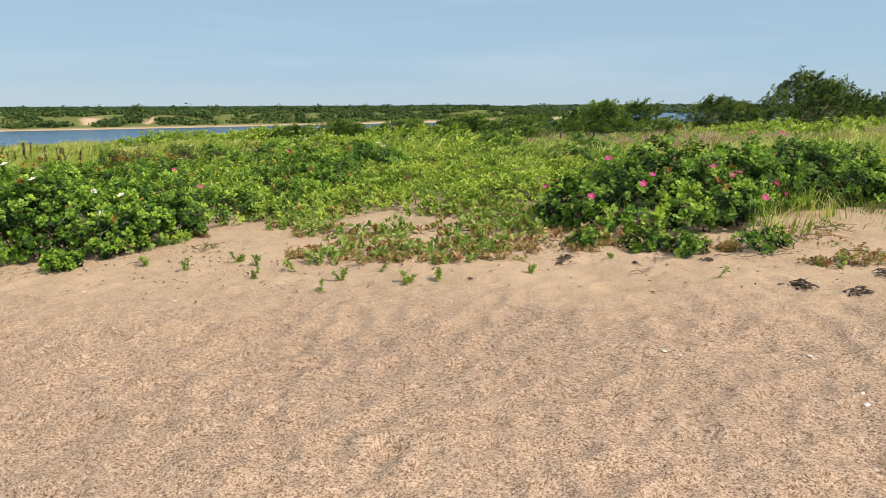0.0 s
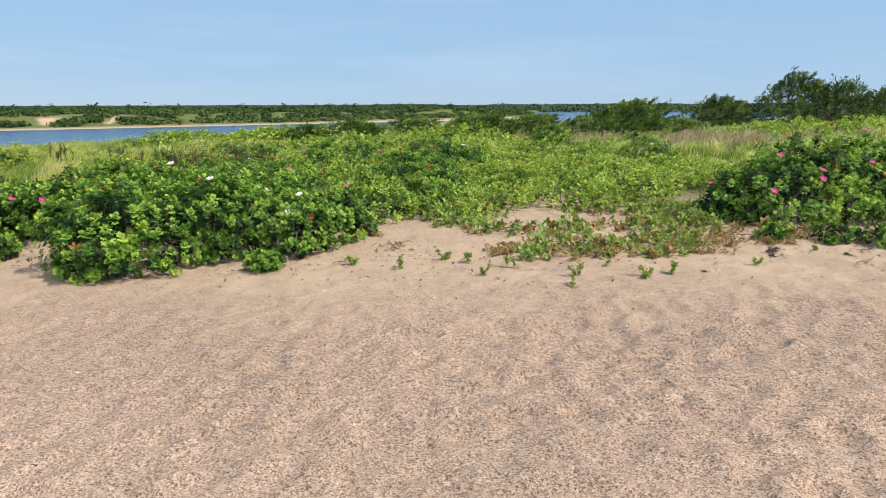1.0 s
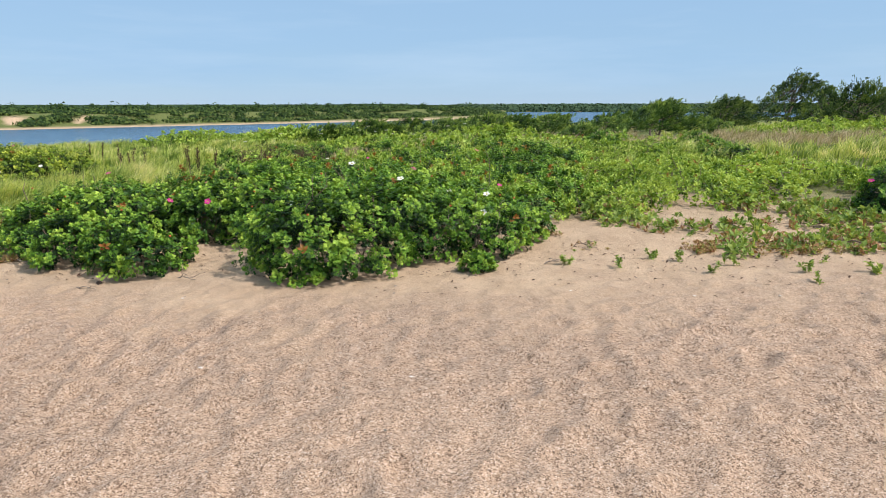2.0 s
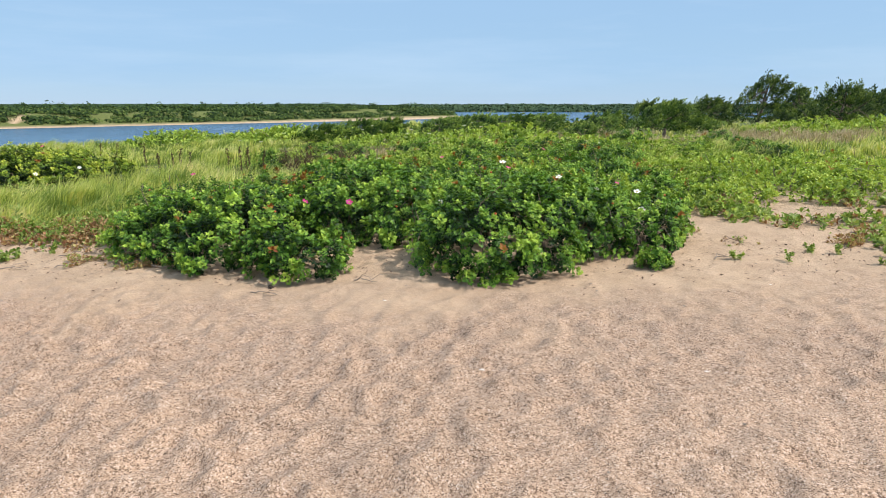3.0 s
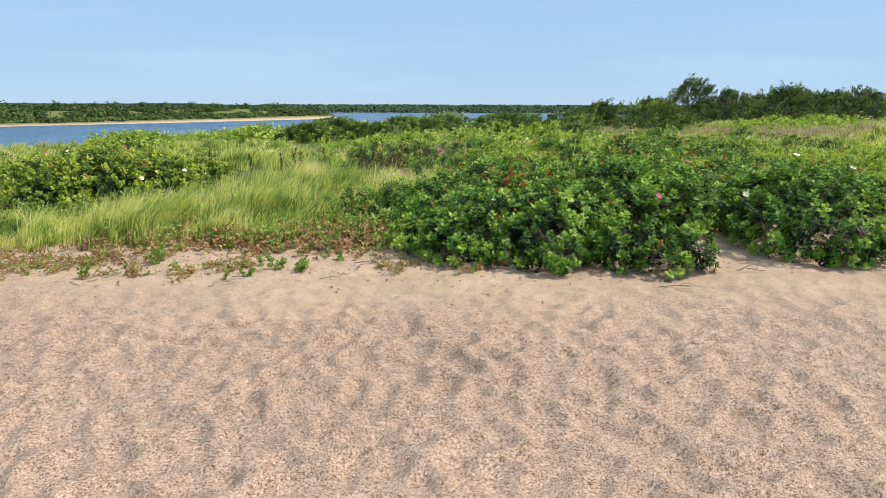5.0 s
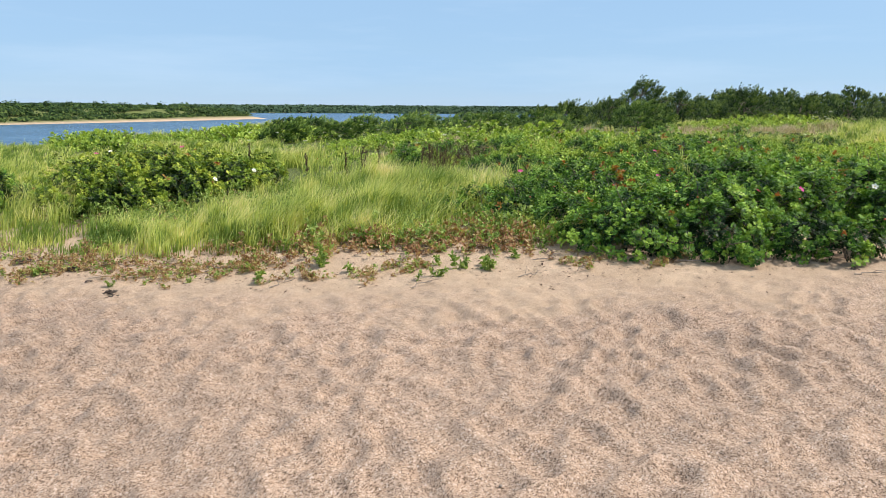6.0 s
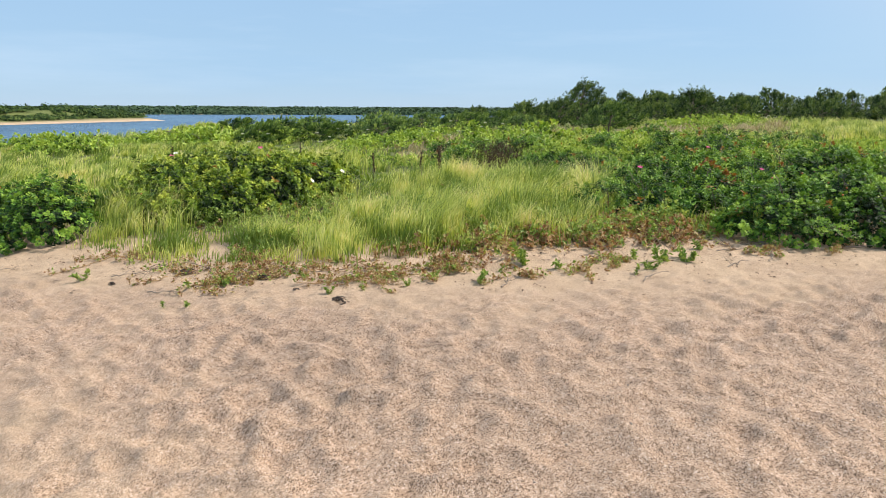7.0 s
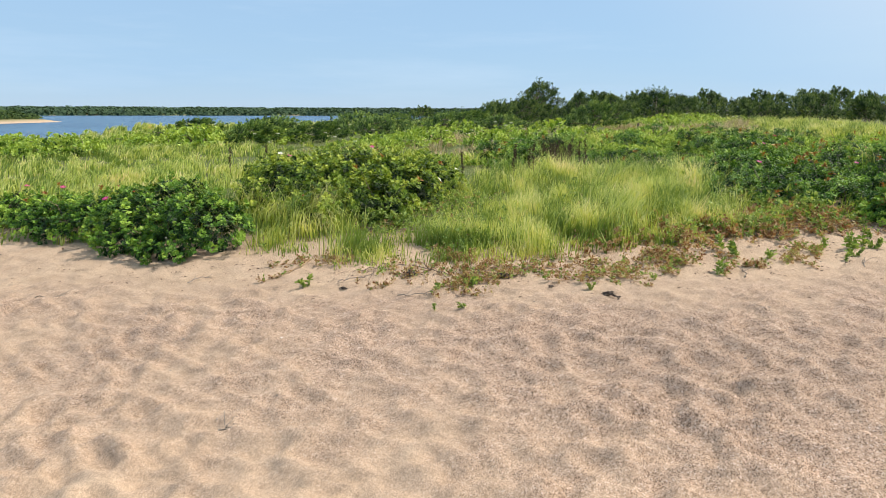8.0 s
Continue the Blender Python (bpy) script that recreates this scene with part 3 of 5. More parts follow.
def rose_bush(x, y, humps, label, density=72, leaf=0.092, templates=ROSETTES, mat=ROSE, stems=16, pinks=0, whites=0, hips=4, orange=3,
              name="rose_bush", category="bush", group=""):
    """Humps: (dx, dy, radius, height) round the foot."""
    z = z_at(x, y)
    bush = thing(name, x, y, z, label, category, group)
    heap = []
    for dx, dy, r, h in humps:
        g = z_at(x + dx, y + dy) - z
        heap.append((dx, dy, g + h * 0.3, r, r * rng.uniform(0.9, 1.1), h * 0.7))
    p, nn, out = shell(heap, density, 0.45, -0.75)
    ok = p[:, 2] > base_ground(p[:, 0] + x, p[:, 1] + y) - z + 0.04
    p, nn, out = p[ok], nn[ok], out[ok]
    axis = unit(nn + [0, 0, 0.55] + rng.normal(0, 0.28, p.shape))
    s = leaf * rng.uniform(0.7, 1.25, len(p))
    tones = []
    # shade inside the heap put into leaf colour: inner shoots darker, outer ones lighter
    v, f = many(templates, p, axis, s, tones, np.clip((out - 0.93) * 1.1, -0.3, 0.12))
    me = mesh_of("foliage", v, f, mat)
    me.attributes.new("leaf_tone", "FLOAT", "POINT").data.foreach_set("value", np.concatenate(tones).astype(np.float32))
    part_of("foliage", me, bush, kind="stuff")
    # canes from the foot to the skin of the heap
    pick = rng.choice(len(p), min(stems, len(p)), replace=False) if stems else []
    for i in pick:
        hx, hy = min(humps, key=lambda h: (h[0] - p[i][0]) ** 2 + (h[1] - p[i][1]) ** 2)[:2]
        a = (hx + rng.uniform(-0.25, 0.25), hy + rng.uniform(-0.25, 0.25), z_at(x + hx, y + hy) - z - 0.04)
        end = p[i] + nn[i] * (0.16 if i % 3 == 0 else 0.0) + [0, 0, 0.06 * (i % 3 == 0)]
        v, f = tube(bent(a, end, 0.08, 0.025), 0.009, 0.003, 4)
        part_of("cane", mesh_of("cane", v, f, STEM), bush, "grey-brown thorny cane")
    top = np.where((nn[:, 2] > 0.1) & (nn[:, 1] < 0.3) & (out > 0.97) & (p[:, 2] > 0.3 * p[:, 2].max()))[0]
    if len(top) > 20:
        if orange:
            i = rng.choice(top, orange)
            v, f = many(SPRAYS, p[i] + nn[i] * 0.07, axis[i], np.full(orange, leaf * 0.95))
            part_of("turning_foliage", mesh_of("turning_foliage", v, f, ORANGE), bush, "orange and red turning leaves", kind="stuff")
        for j in range(pinks + whites):
            i = rng.choice(top)
            add_flower(bush, p[i] + axis[i] * 0.1, axis[i] + [0, -0.5, 0.3], j >= pinks, 0.042)
        for j in range(hips):
            i = rng.choice(top)
            part_of("rose_hip", HIP_BALL, bush, "orange-red rose hip", Matrix.LocRotScale(Vector(p[i] + axis[i] * 0.09), None, (0.014,) * 3))
    return bush


# the large clumps along the dune's foot
GREEN = "dense green rose bush with glossy leaves rooted in dune sand"
rose_bush(-4.9, 7.85, [(-0.8, -0.28, 0.78, 0.80), (-0.3, -0.45, 0.58, 0.60), (-1.05, 0.15, 0.40, 0.55), (0.15, 0.2, 0.82, 0.82), (-0.2, 0.75, 0.9, 0.80), (0.85, 0.05, 0.6, 0.60), (1.38, 0.0, 0.46, 0.50), (1.6, 0.3, 0.42, 0.46),
                       (0.85, 0.75, 0.6, 0.60), (1.2, -0.38, 0.32, 0.42), (-0.95, -0.66, 0.36, 0.40), (-0.5, -0.75, 0.33, 0.34), (-1.28, -0.2, 0.25, 0.32), (0.45, -0.2, 0.4, 0.5)],
          "broad green rose bush with white blooms leaning over beach sand", whites=7, stems=40, hips=6, orange=4)
rose_bush(-8.35, 8.75, [(0.45, -0.6, 0.45, 0.52), (-0.2, -0.05, 0.55, 0.58), (-1.0, 0.65, 0.55, 0.55), (0.2, 0.35, 0.72, 0.74), (-0.5, 0.85, 0.7, 0.66), (0.82, -0.98, 0.38, 0.42), (0.55, -1.05, 0.26, 0.32), (1.0, -0.75, 0.26, 0.34),
                        (-1.35, 1.0, 0.34, 0.40), (-0.35, -0.4, 0.3, 0.34), (-0.75, 0.1, 0.34, 0.36)],
          "low spreading green rose bush with a few pink blooms on sand", pinks=1, stems=36, hips=7, orange=5)
rose_bush(2.75, 7.95, [(-0.55, 0.0, 0.72, 0.68), (0.15, 0.35, 0.9, 0.90), (0.55, -0.2, 0.55, 0.55), (-1.1, 0.0, 0.42, 0.50), (1.0, 0.6, 0.75, 0.80), (0.0, -0.3, 0.45, 0.48), (-0.9, -0.3, 0.3, 0.36)],
          "tall green rose bush with many magenta blooms beside bare sand", pinks=13, stems=34, hips=4, orange=5)
rose_bush(5.0, 8.7, [(-0.5, 0.0, 0.6, 0.62), (0.4, 0.2, 0.75, 0.7), (1.3, -0.2, 0.7, 0.6), (0.1, 0.9, 0.8, 0.75)],
          "green rose bush with pink blooms mixed with tall grass", pinks=4, stems=20)
rose_bush(-6.6, 9.35, [(-0.5, -0.2, 0.6, 0.72), (0.3, -0.2, 0.7, 0.76), (-0.1, 0.6, 0.85, 0.82), (0.1, -0.55, 0.4, 0.45)], "green rose bush with a pink bloom and bare grey canes", pinks=1, stems=46)
rose_bush(-13.2, 16.5, [(-1.5, -0.75, 0.62, 0.60), (-0.9, -1.0, 0.62, 0.64), (-0.1, -0.8, 0.72, 0.72), (0.8, -0.4, 0.75, 0.72), (1.6, 0.1, 0.6, 0.56), (-1.2, 0.3, 0.85, 0.76), (-0.2, 0.3, 0.9, 0.85), (0.8, 0.6, 0.8, 0.75), (-0.4, 1.2, 0.9, 0.75)],
          "dark green rose bush mound with yellowing leaf tips among grass", density=66, leaf=0.095, mat=ROSE_PALE, pinks=2, whites=3, stems=24, hips=8, orange=4)
rose_bush(-16.2, 16.6, [(-0.1, -0.4, 0.6, 0.62), (-0.6, -0.5, 0.36, 0.26), (-0.45, 0.5, 0.62, 0.50), (-0.6, 1.3, 0.6, 0.50), (-0.85, 2.2, 0.65, 0.45), (-1.1, 3.1, 0.65, 0.40), (0.15, 0.9, 0.7, 0.62), (-0.75, 0.2, 0.4, 0.3), (-1.1, 1.6, 0.4, 0.3)],
          "dark green rose bush with few pink blooms beside sand", pinks=4, stems=30, orange=5)
rose_bush(-4.02, 6.86, [(0, 0, 0.15, 0.2), (0.1, 0.05, 0.11, 0.15), (-0.09, 0.05, 0.1, 0.13)], "small round green rose sprout alone on sand", density=300, leaf=0.065, stems=0, hips=0, orange=0)
for x, y, r, h in ((2.47, 6.52, 0.22, 0.2), (3.28, 6.6, 0.24, 0.2), (2.15, 6.75, 0.2, 0.22), (1.55, 6.95, 0.14, 0.16)):
    rose_bush(x, y, [(0, 0, r, h), (r * 0.7, 0.05, r * 0.7, h * 0.8)], "small low green rose sprout on sand", density=90, leaf=0.085, stems=4, hips=0, orange=1)


rose_bush(-7.76, 11.3, [(0, 0, 0.4, 0.5), (0.3, 0.2, 0.35, 0.45)], "rose bush with a patch of rust-red dying leaves", orange=46, stems=8)


# the carpet of low bushes behind: a few kinds, set again and again
def clump_kind(kind, n, mat, templates, density, leaf, high, label, pinks=0, whites=0, hips=3, orange=3, name="rose_bush"):
    """Shapes and looks for bushes of one kind."""
    made = []
    for i in range(n):
        hs = [(rng.uniform(-0.5, 0.5), rng.uniform(-0.45, 0.45), rng.uniform(0.35, 0.7), high * rng.uniform(0.55, 1.25)) for _ in range(4)]
        made.append((hs, label, dict(density=density, leaf=leaf, templates=templates, mat=mat, stems=5, pinks=pinks, whites=whites, hips=hips, orange=orange, name=name, group=kind)))
    return made


def plant_clumps(kinds, places):
    """The first place of each kind is built, the others are copies of it."""
    built = {}
    for x, y, s in places:
        i = int(rng.integers(len(kinds)))
        if i not in built:
            hs, label, opts = kinds[i]
            built[i] = rose_bush(x, y, hs, label, **opts)
        else:
            copy_thing(built[i], Matrix.LocRotScale((x, y, z_at(x, y) - 0.02), Euler((0, 0, rng.uniform(-0.9, 0.9))), (s, s, s * rng.uniform(0.85, 1.1))))


def spread(x0, x1, y0, y1, gap, clear=()):
    """Places on a shaken grid, none in the clear ellipses (x, y, rx, ry) or on the open sand."""
    out = []
    for x in np.arange(x0, x1, gap):
        for y in np.arange(y0, y1, gap * 0.9):
            px, py = x + rng.uniform(-0.4, 0.4) * gap, y + rng.uniform(-0.4, 0.4) * gap
            if py - edge(px) < 1.0 or any(math.hypot((px - a) / b, (py - c) / e) < 1 for a, c, b, e in clear):
                continue
            out.append((px, py, rng.uniform(0.8, 1.2)))
    return out


HERO_CLEAR = [(-4.9, 8.0, 1.5, 1.0), (-8.3, 8.8, 1.4, 1.1), (2.75, 7.9, 1.5, 1.1), (-7.2, 8.5, 0.8, 0.9), (-0.5, 9.0, 1.1, 1.0), (-2.2, 8.2, 1.6, 1.3), (-13.2, 16.5, 2.4, 1.9), (5, 8.7, 1.4, 1.2)]
GRASSY = [(-13.0, 13.6, 3.2, 2.6), (-9.6, 14.6, 2.6, 2.6), (6.5, 13.5, 3.2, 3.5), (-14.5, 16.0, 1.6, 2.0)]
near_rose = clump_kind("rose thicket", 6, ROSE, SMALL_ROSETTES, 34, 0.11, 0.44, "low green rose bush in a dense dune thicket", orange=1, hips=2)
near_rose[1][2]["whites"] = near_rose[4][2]["pinks"] = 1
mixed_in = clump_kind("dune scrub", 3, SCRUB, SPRAYS, 52, 0.09, 0.42, "light-green leafy shrub among roses on the dune", hips=0, orange=5, name="shrub")
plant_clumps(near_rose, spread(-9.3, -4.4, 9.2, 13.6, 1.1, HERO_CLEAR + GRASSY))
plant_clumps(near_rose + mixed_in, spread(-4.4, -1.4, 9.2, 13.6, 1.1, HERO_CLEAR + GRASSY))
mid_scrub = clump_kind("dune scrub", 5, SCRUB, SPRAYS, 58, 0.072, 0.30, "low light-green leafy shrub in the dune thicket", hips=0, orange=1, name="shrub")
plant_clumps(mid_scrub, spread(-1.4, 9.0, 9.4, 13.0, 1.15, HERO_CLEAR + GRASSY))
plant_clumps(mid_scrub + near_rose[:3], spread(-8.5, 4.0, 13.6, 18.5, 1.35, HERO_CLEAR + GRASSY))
far_scrub = clump_kind("back dune scrub", 5, SCRUB, SPRAYS[:2], 28, 0.115, 0.34, "low green shrub on the back dune", hips=0, orange=0, name="shrub")
plant_clumps(far_scrub[:3], [(rng.uniform(8.5, 15.5), rng.uniform(19.6, 22.3), rng.uniform(1.0, 1.5)) for _ in range(13)])
plant_clumps(far_scrub, [(rng.uniform(-13.5, -5.5), rng.uniform(30.5, 36.0), rng.uniform(1.2, 1.9)) for _ in range(16)])
plant_clumps(far_scrub, [(x, y, s * 1.5) for x, y, s in spread(-9, 2.5, 18.5, 27, 2.4, [(-9.5, 22, 2.5, 5)])])


# ---------------------------------------------------------------- grass
def grass(name, label, mat, patches, wide=0.006, front=None):
    """Patches: (x, y, rx, ry, blades a square metre, length). Tapered blades that lean with the wind."""
    pos, length, bend = [], [], []
    for x, y, rx, ry, dens, ln in patches:
        n = int(math.pi * rx * ry * dens)
        tufts = max(1, n // 22)
        a, r = rng.uniform(0, 6.28, tufts), np.minimum(np.abs(rng.normal(0, 0.62, tufts)) ** 0.75, 1.25)
        cx, cy = x + rx * r * np.cos(a), y + ry * r * np.sin(a)
        i = rng.integers(0, tufts, n)
        stand = np.clip(0.95 + 1.15 * np.array([noise.noise(Vector((q * 1.5, w * 1.5, 5.0))) for q, w in zip(cx, cy)]) + rng.normal(0, 0.24, tufts), 0.3, 1.4)
        px, py = cx[i] + rng.normal(0, 0.09, n), cy[i] + rng.normal(0, 0.09, n)
        ok = py - edge(px) > np.where((px < -9) & (px > -15.4), 0.85 + 0.35 * np.sin(5 * px) + 0.2 * np.sin(13 * px), 0.05 + 0.25 * np.sin(7 * px))
        if front is not None:
            ok = py - edge(px) > front + 0.2 * np.sin(6 * px)
        pos.append(np.stack([px, py], 1)[ok])
        fall = 1 - 0.4 * np.minimum(r[i], 1.1) ** 3
        length.append((ln * fall * stand[i] * rng.uniform(0.55, 1.25, n))[ok])
        bend.append((rng.normal(0.35, 0.75, tufts)[i] + rng.normal(0, 0.45, n))[ok])
    p, h = np.concatenate(pos), np.concatenate(length)
    n = len(p)
    z = base_ground(p[:, 0], p[:, 1]) - 0.02
    base = np.stack([p[:, 0], p[:, 1], z], 1)
    az = np.concatenate(bend)
    lean = rng.uniform(0.2, 0.85, n)
    way = np.stack([np.cos(az), np.sin(az), np.zeros(n)], 1)
    a2 = rng.uniform(0, 3.14, n)
    side = np.stack([np.cos(a2), np.sin(a2), np.zeros(n)], 1) * (0.85 * wide * rng.uniform(0.7, 1.3, n))[:, None]
    up = np.array([0, 0, 1.0])
    mid = base + (up * 0.55 + way * (lean * 0.22)[:, None]) * h[:, None]
    tip = base + (up * (0.98 - lean * 0.3)[:, None] + way * (lean * 0.85)[:, None]) * h[:, None]
    v = np.stack([base - side, base + side, mid - side * 0.8, mid + side * 0.8, tip], 1).reshape(-1, 3)
    k = np.arange(n)[:, None] * 5
    f = np.stack([k + [0, 1, 3], k + [0, 3, 2], k + [2, 3, 4]], 1).reshape(-1, 3)
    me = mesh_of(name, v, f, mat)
    # each blade runs from darker green at the foot to pale straw at the tip
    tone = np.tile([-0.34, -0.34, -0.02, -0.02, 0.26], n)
    me.attributes.new("leaf_tone", "FLOAT", "POINT").data.foreach_set("value", tone.astype(np.float32))
    return tagged(new(name, me), label, "grass", kind="stuff")


grass("beach_grass", "yellow-green beach grass leaning in the wind at the dune's foot", GRASS, [
    (-13.6, 12.9, 1.7, 1.0, 760, 0.42), (-12.4, 12.4, 1.8, 1.3, 760, 0.46), (-11.0, 12.6, 1.7, 1.5, 760, 0.48), (-14.4, 13.6, 1.1, 0.8, 700, 0.30),
    (-9.7, 13.2, 1.7, 1.4, 700, 0.50), (-12.4, 13.9, 1.7, 0.7, 700, 0.34), (-10.0, 15.0, 2.2, 1.6, 600, 0.48), (-15.1, 15.6, 0.7, 1.0, 600, 0.50),
    (-11.6, 11.6, 1.3, 0.6, 420, 0.36), (-15.4, 14.3, 0.35, 0.5, 500, 0.4), (-9.75, 10.15, 0.28, 0.25, 900, 0.48), (-8.0, 13.0, 1.2, 1.4, 200, 0.46),
    (-8.4, 9.7, 1.1, 0.5, 70, 0.78), (-6.9, 10.3, 1.4, 0.7, 40, 0.85), (-9.3, 9.9, 0.5, 0.4, 200, 0.6), (4.6, 8.2, 0.7, 0.8, 170, 0.44), (3.6, 7.0, 0.5, 0.3, 200, 0.36), (5.6, 7.6, 1.0, 0.8, 160, 0.40), (2.2, 7.0, 0.6, 0.25, 160, 0.34), (-16.0, 17.4, 0.7, 0.9, 260, 0.5), (-16.7, 19.2, 0.7, 1.1, 300, 0.48), (-15.2, 17.0, 0.5, 0.8, 420, 0.5)])
grass("short_grass", "short green grass fringing the taller beach grass", GRASS, [
    (-15.3, 14.2, 0.5, 0.6, 700, 0.2), (-14.7, 13.2, 0.6, 0.5, 700, 0.22), (-14.0, 12.7, 0.7, 0.45, 700, 0.22), (-13.2, 12.2, 0.7, 0.4, 500, 0.22), (-15.7, 15.3, 0.3, 0.6, 600, 0.22), (-12.2, 11.7, 0.7, 0.4, 350, 0.24)], 0.006, 0.1)
grass("meadow_grass", "soft bright yellow-green grass of the back meadow", GRASS, [
    (-14.5, 22.0, 4.0, 4.5, 190, 0.31), (-17.5, 26.0, 5.0, 6.0, 110, 0.30), (-11.0, 29.0, 6.0, 8.0, 80, 0.28), (-20.0, 36.0, 9.0, 8.0, 60, 0.32),
    (-9.5, 20.5, 2.6, 3.0, 140, 0.42), (-7.0, 40.0, 8.0, 8.0, 40, 0.45), (-27.0, 38.0, 12.0, 8.0, 28, 0.5)], 0.013)
grass("right_meadow_grass", "bright green grass on the back dune", GRASS, [
    (7.5, 13.5, 3.2, 3.2, 200, 0.38), (12.0, 15.5, 4.0, 3.2, 130, 0.4), (3.0, 15.5, 3.5, 2.6, 150, 0.36), (-1.0, 18.5, 4.5, 2.5, 100, 0.36), (16.0, 19.0, 6.0, 4.0, 60, 0.42), (11.0, 24.5, 6.0, 2.5, 50, 0.36)], 0.012)
grass("dry_meadow_grass", "dry pinkish-brown grass on the back dune", DRYGRASS, [
    (3.6, 18.8, 3.4, 2.0, 170, 0.34), (8.0, 18.2, 3.6, 1.8, 150, 0.34), (12.5, 19.0, 3.0, 1.5, 110, 0.34), (-5.5, 19.6, 2.6, 1.5, 80, 0.34), (-2.5, 23.5, 5.5, 2.2, 50, 0.36), (4.0, 25.0, 3.0, 2.0, 60, 0.4), (8.5, 21.5, 4.5, 2.0, 90, 0.32), (14.0, 21.0, 3.0, 1.5, 70, 0.32)], 0.010)
grass("marsh_grass", "pale green grass on the far banks of the pond", GRASS, [
    (30.0, 85.0, 22.0, 22.0, 3.5, 0.35), (2.0, 56.0, 10.0, 9.0, 14, 0.55), (70.0, 112.0, 22.0, 16.0, 5, 0.35), (10.0, 40.0, 12.0, 10.0, 10, 0.5)], 0.05)


# ---------------------------------------------------------------- weeds at the dune's foot
def weed_mat(x, y, r, red, label, group, name="beach_weed", high=0.16, dens=240, leaf=0.055, runners=6):
    """A creeping plant: leafy green shoots, red and withered leaves low down, runners."""
    z = z_at(x, y)
    ob = thing(name, x, y, z, label, "weed", group)
    n = int(math.pi * r * r * dens)
    a, q = rng.uniform(0, 6.28, n), np.sqrt(rng.uniform(0, 1, n))
    rr = r * q * (1 + 0.3 * np.sin(3 * a + x) + 0.2 * np.sin(5 * a + y))
    p = np.stack([rr * np.cos(a) * 1.25, rr * np.sin(a), rng.uniform(0.02, 1.0, n) * high * (1.1 - q)], 1)
    p[:, 2] += base_ground(p[:, 0] + x, p[:, 1] + y) - z
    axis = unit(np.stack([np.cos(a) * q * 0.7, np.sin(a) * q * 0.7, np.ones(n)], 1) + rng.normal(0, 0.35, (n, 3)))
    is_red = rng.uniform(size=n) < red * (0.2 + 0.9 * q)
    s = leaf * rng.uniform(0.7, 1.3, n)
    if (~is_red).any():
        v, f = many(SPRAYS, p[~is_red], axis[~is_red], s[~is_red])
        part_of("foliage", mesh_of("foliage", v, f, WEED), ob, kind="stuff")
    if is_red.any():
        v, f = many(SPRAYS, p[is_red] * [1.08, 1.08, 0.8], axis[is_red], s[is_red] * 0.9)
        part_of("withered_foliage", mesh_of("withered_foliage", v, f, REDWEED), ob, "rust-red withered leaves", kind="stuff")
    for i in range(runners):
        a0 = rng.uniform(0, 6.28)
        b = np.array([math.cos(a0), math.sin(a0), 0]) * r * rng.uniform(0.9, 1.6)
        b[2] = z_at(x + b[0], y + b[1]) - z + 0.012
        v, f = tube(bent((0, 0, 0.03), b, 0.02, 0.015), 0.005, 0.002, 4)
        part_of("runner", mesh_of("runner", v, f, STEM), ob, "thin brown runner")
    return ob


G_L, R_L = "creeping green beach weed with reddish lower leaves", "rust-red and green creeping weed at the sand's edge"
for x, y, r, red in ((-0.95, 7.15, 0.28, .35), (-0.4, 6.95, 0.3, .45), (0.15, 6.85, 0.36, .4), (0.62, 7.15, 0.28, .5), (-1.3, 7.9, 0.3, .35), (-0.6, 7.75, 0.32, .35), (0.35, 7.75, 0.32, .3),
                     (1.05, 7.6, 0.35, .5), (-1.9, 8.9, 0.4, .2), (-2.6, 9.5, 0.35, .3), (0.9, 8.4, 0.5, .2), (-1.2, 6.75, 0.16, .2), (0.2, 8.9, 0.3, .4), (1.7, 7.15, 0.3, .6), (-1.75, 8.4, 0.3, .2), (-1.5, 9.0, 0.35, .3), (-1.8, 9.6, 0.4, .2), (-1.0, 9.95, 0.32, .3), (0.6, 9.6, 0.35, .2)):
    weed_mat(x, y, r, red, G_L, "green beach weeds", dens=190, leaf=0.098, high=0.21)
for i in range(30):
    x = -9.6 - 3.5 * (i + rng.uniform(0, 1)) / 30
    y = float(edge(x)) + rng.uniform(0.55, 1.7)
    weed_mat(x, y, rng.uniform(0.22, 0.42), (0.6, 1.1, 1.4)[i % 3], R_L, "red beach weeds", high=rng.uniform(0.22, 0.46), dens=210, leaf=0.078)
for x, y, r, red in ((-15.3, 13.2, 0.3, .8), (-15.05, 12.7, 0.25, .85), (-14.6, 12.4, 0.3, .8), (-15.6, 13.7, 0.28, .7), (-14.0, 12.0, 0.25, .7), (-10.3, 9.8, 0.22, .9), (-9.9, 9.45, 0.2, .85),
                     (-2.65, 7.4, 0.17, .8), (3.9, 6.9, 0.35, .75), (4.3, 7.2, 0.3, .6), (1.25, 7.1, 0.2, .7), (3.75, 5.95, 0.16, .6), (-11.9, 10.35, 0.2, .4), (2.0, 6.95, 0.25, .6)):
    weed_mat(x, y, r, red, R_L, "red beach weeds", high=0.10, dens=150, leaf=0.045)


for i in range(80):
    x = rng.uniform(-14.6, -8.8)
    y = float(edge(x)) + rng.uniform(0.9, 5.0)
    weed_mat(x, y, rng.uniform(0.2, 0.4), 0.12, "leafy light-green herb growing among beach grass", "herbs in the grass", "herb", 0.44, 190, 0.062)


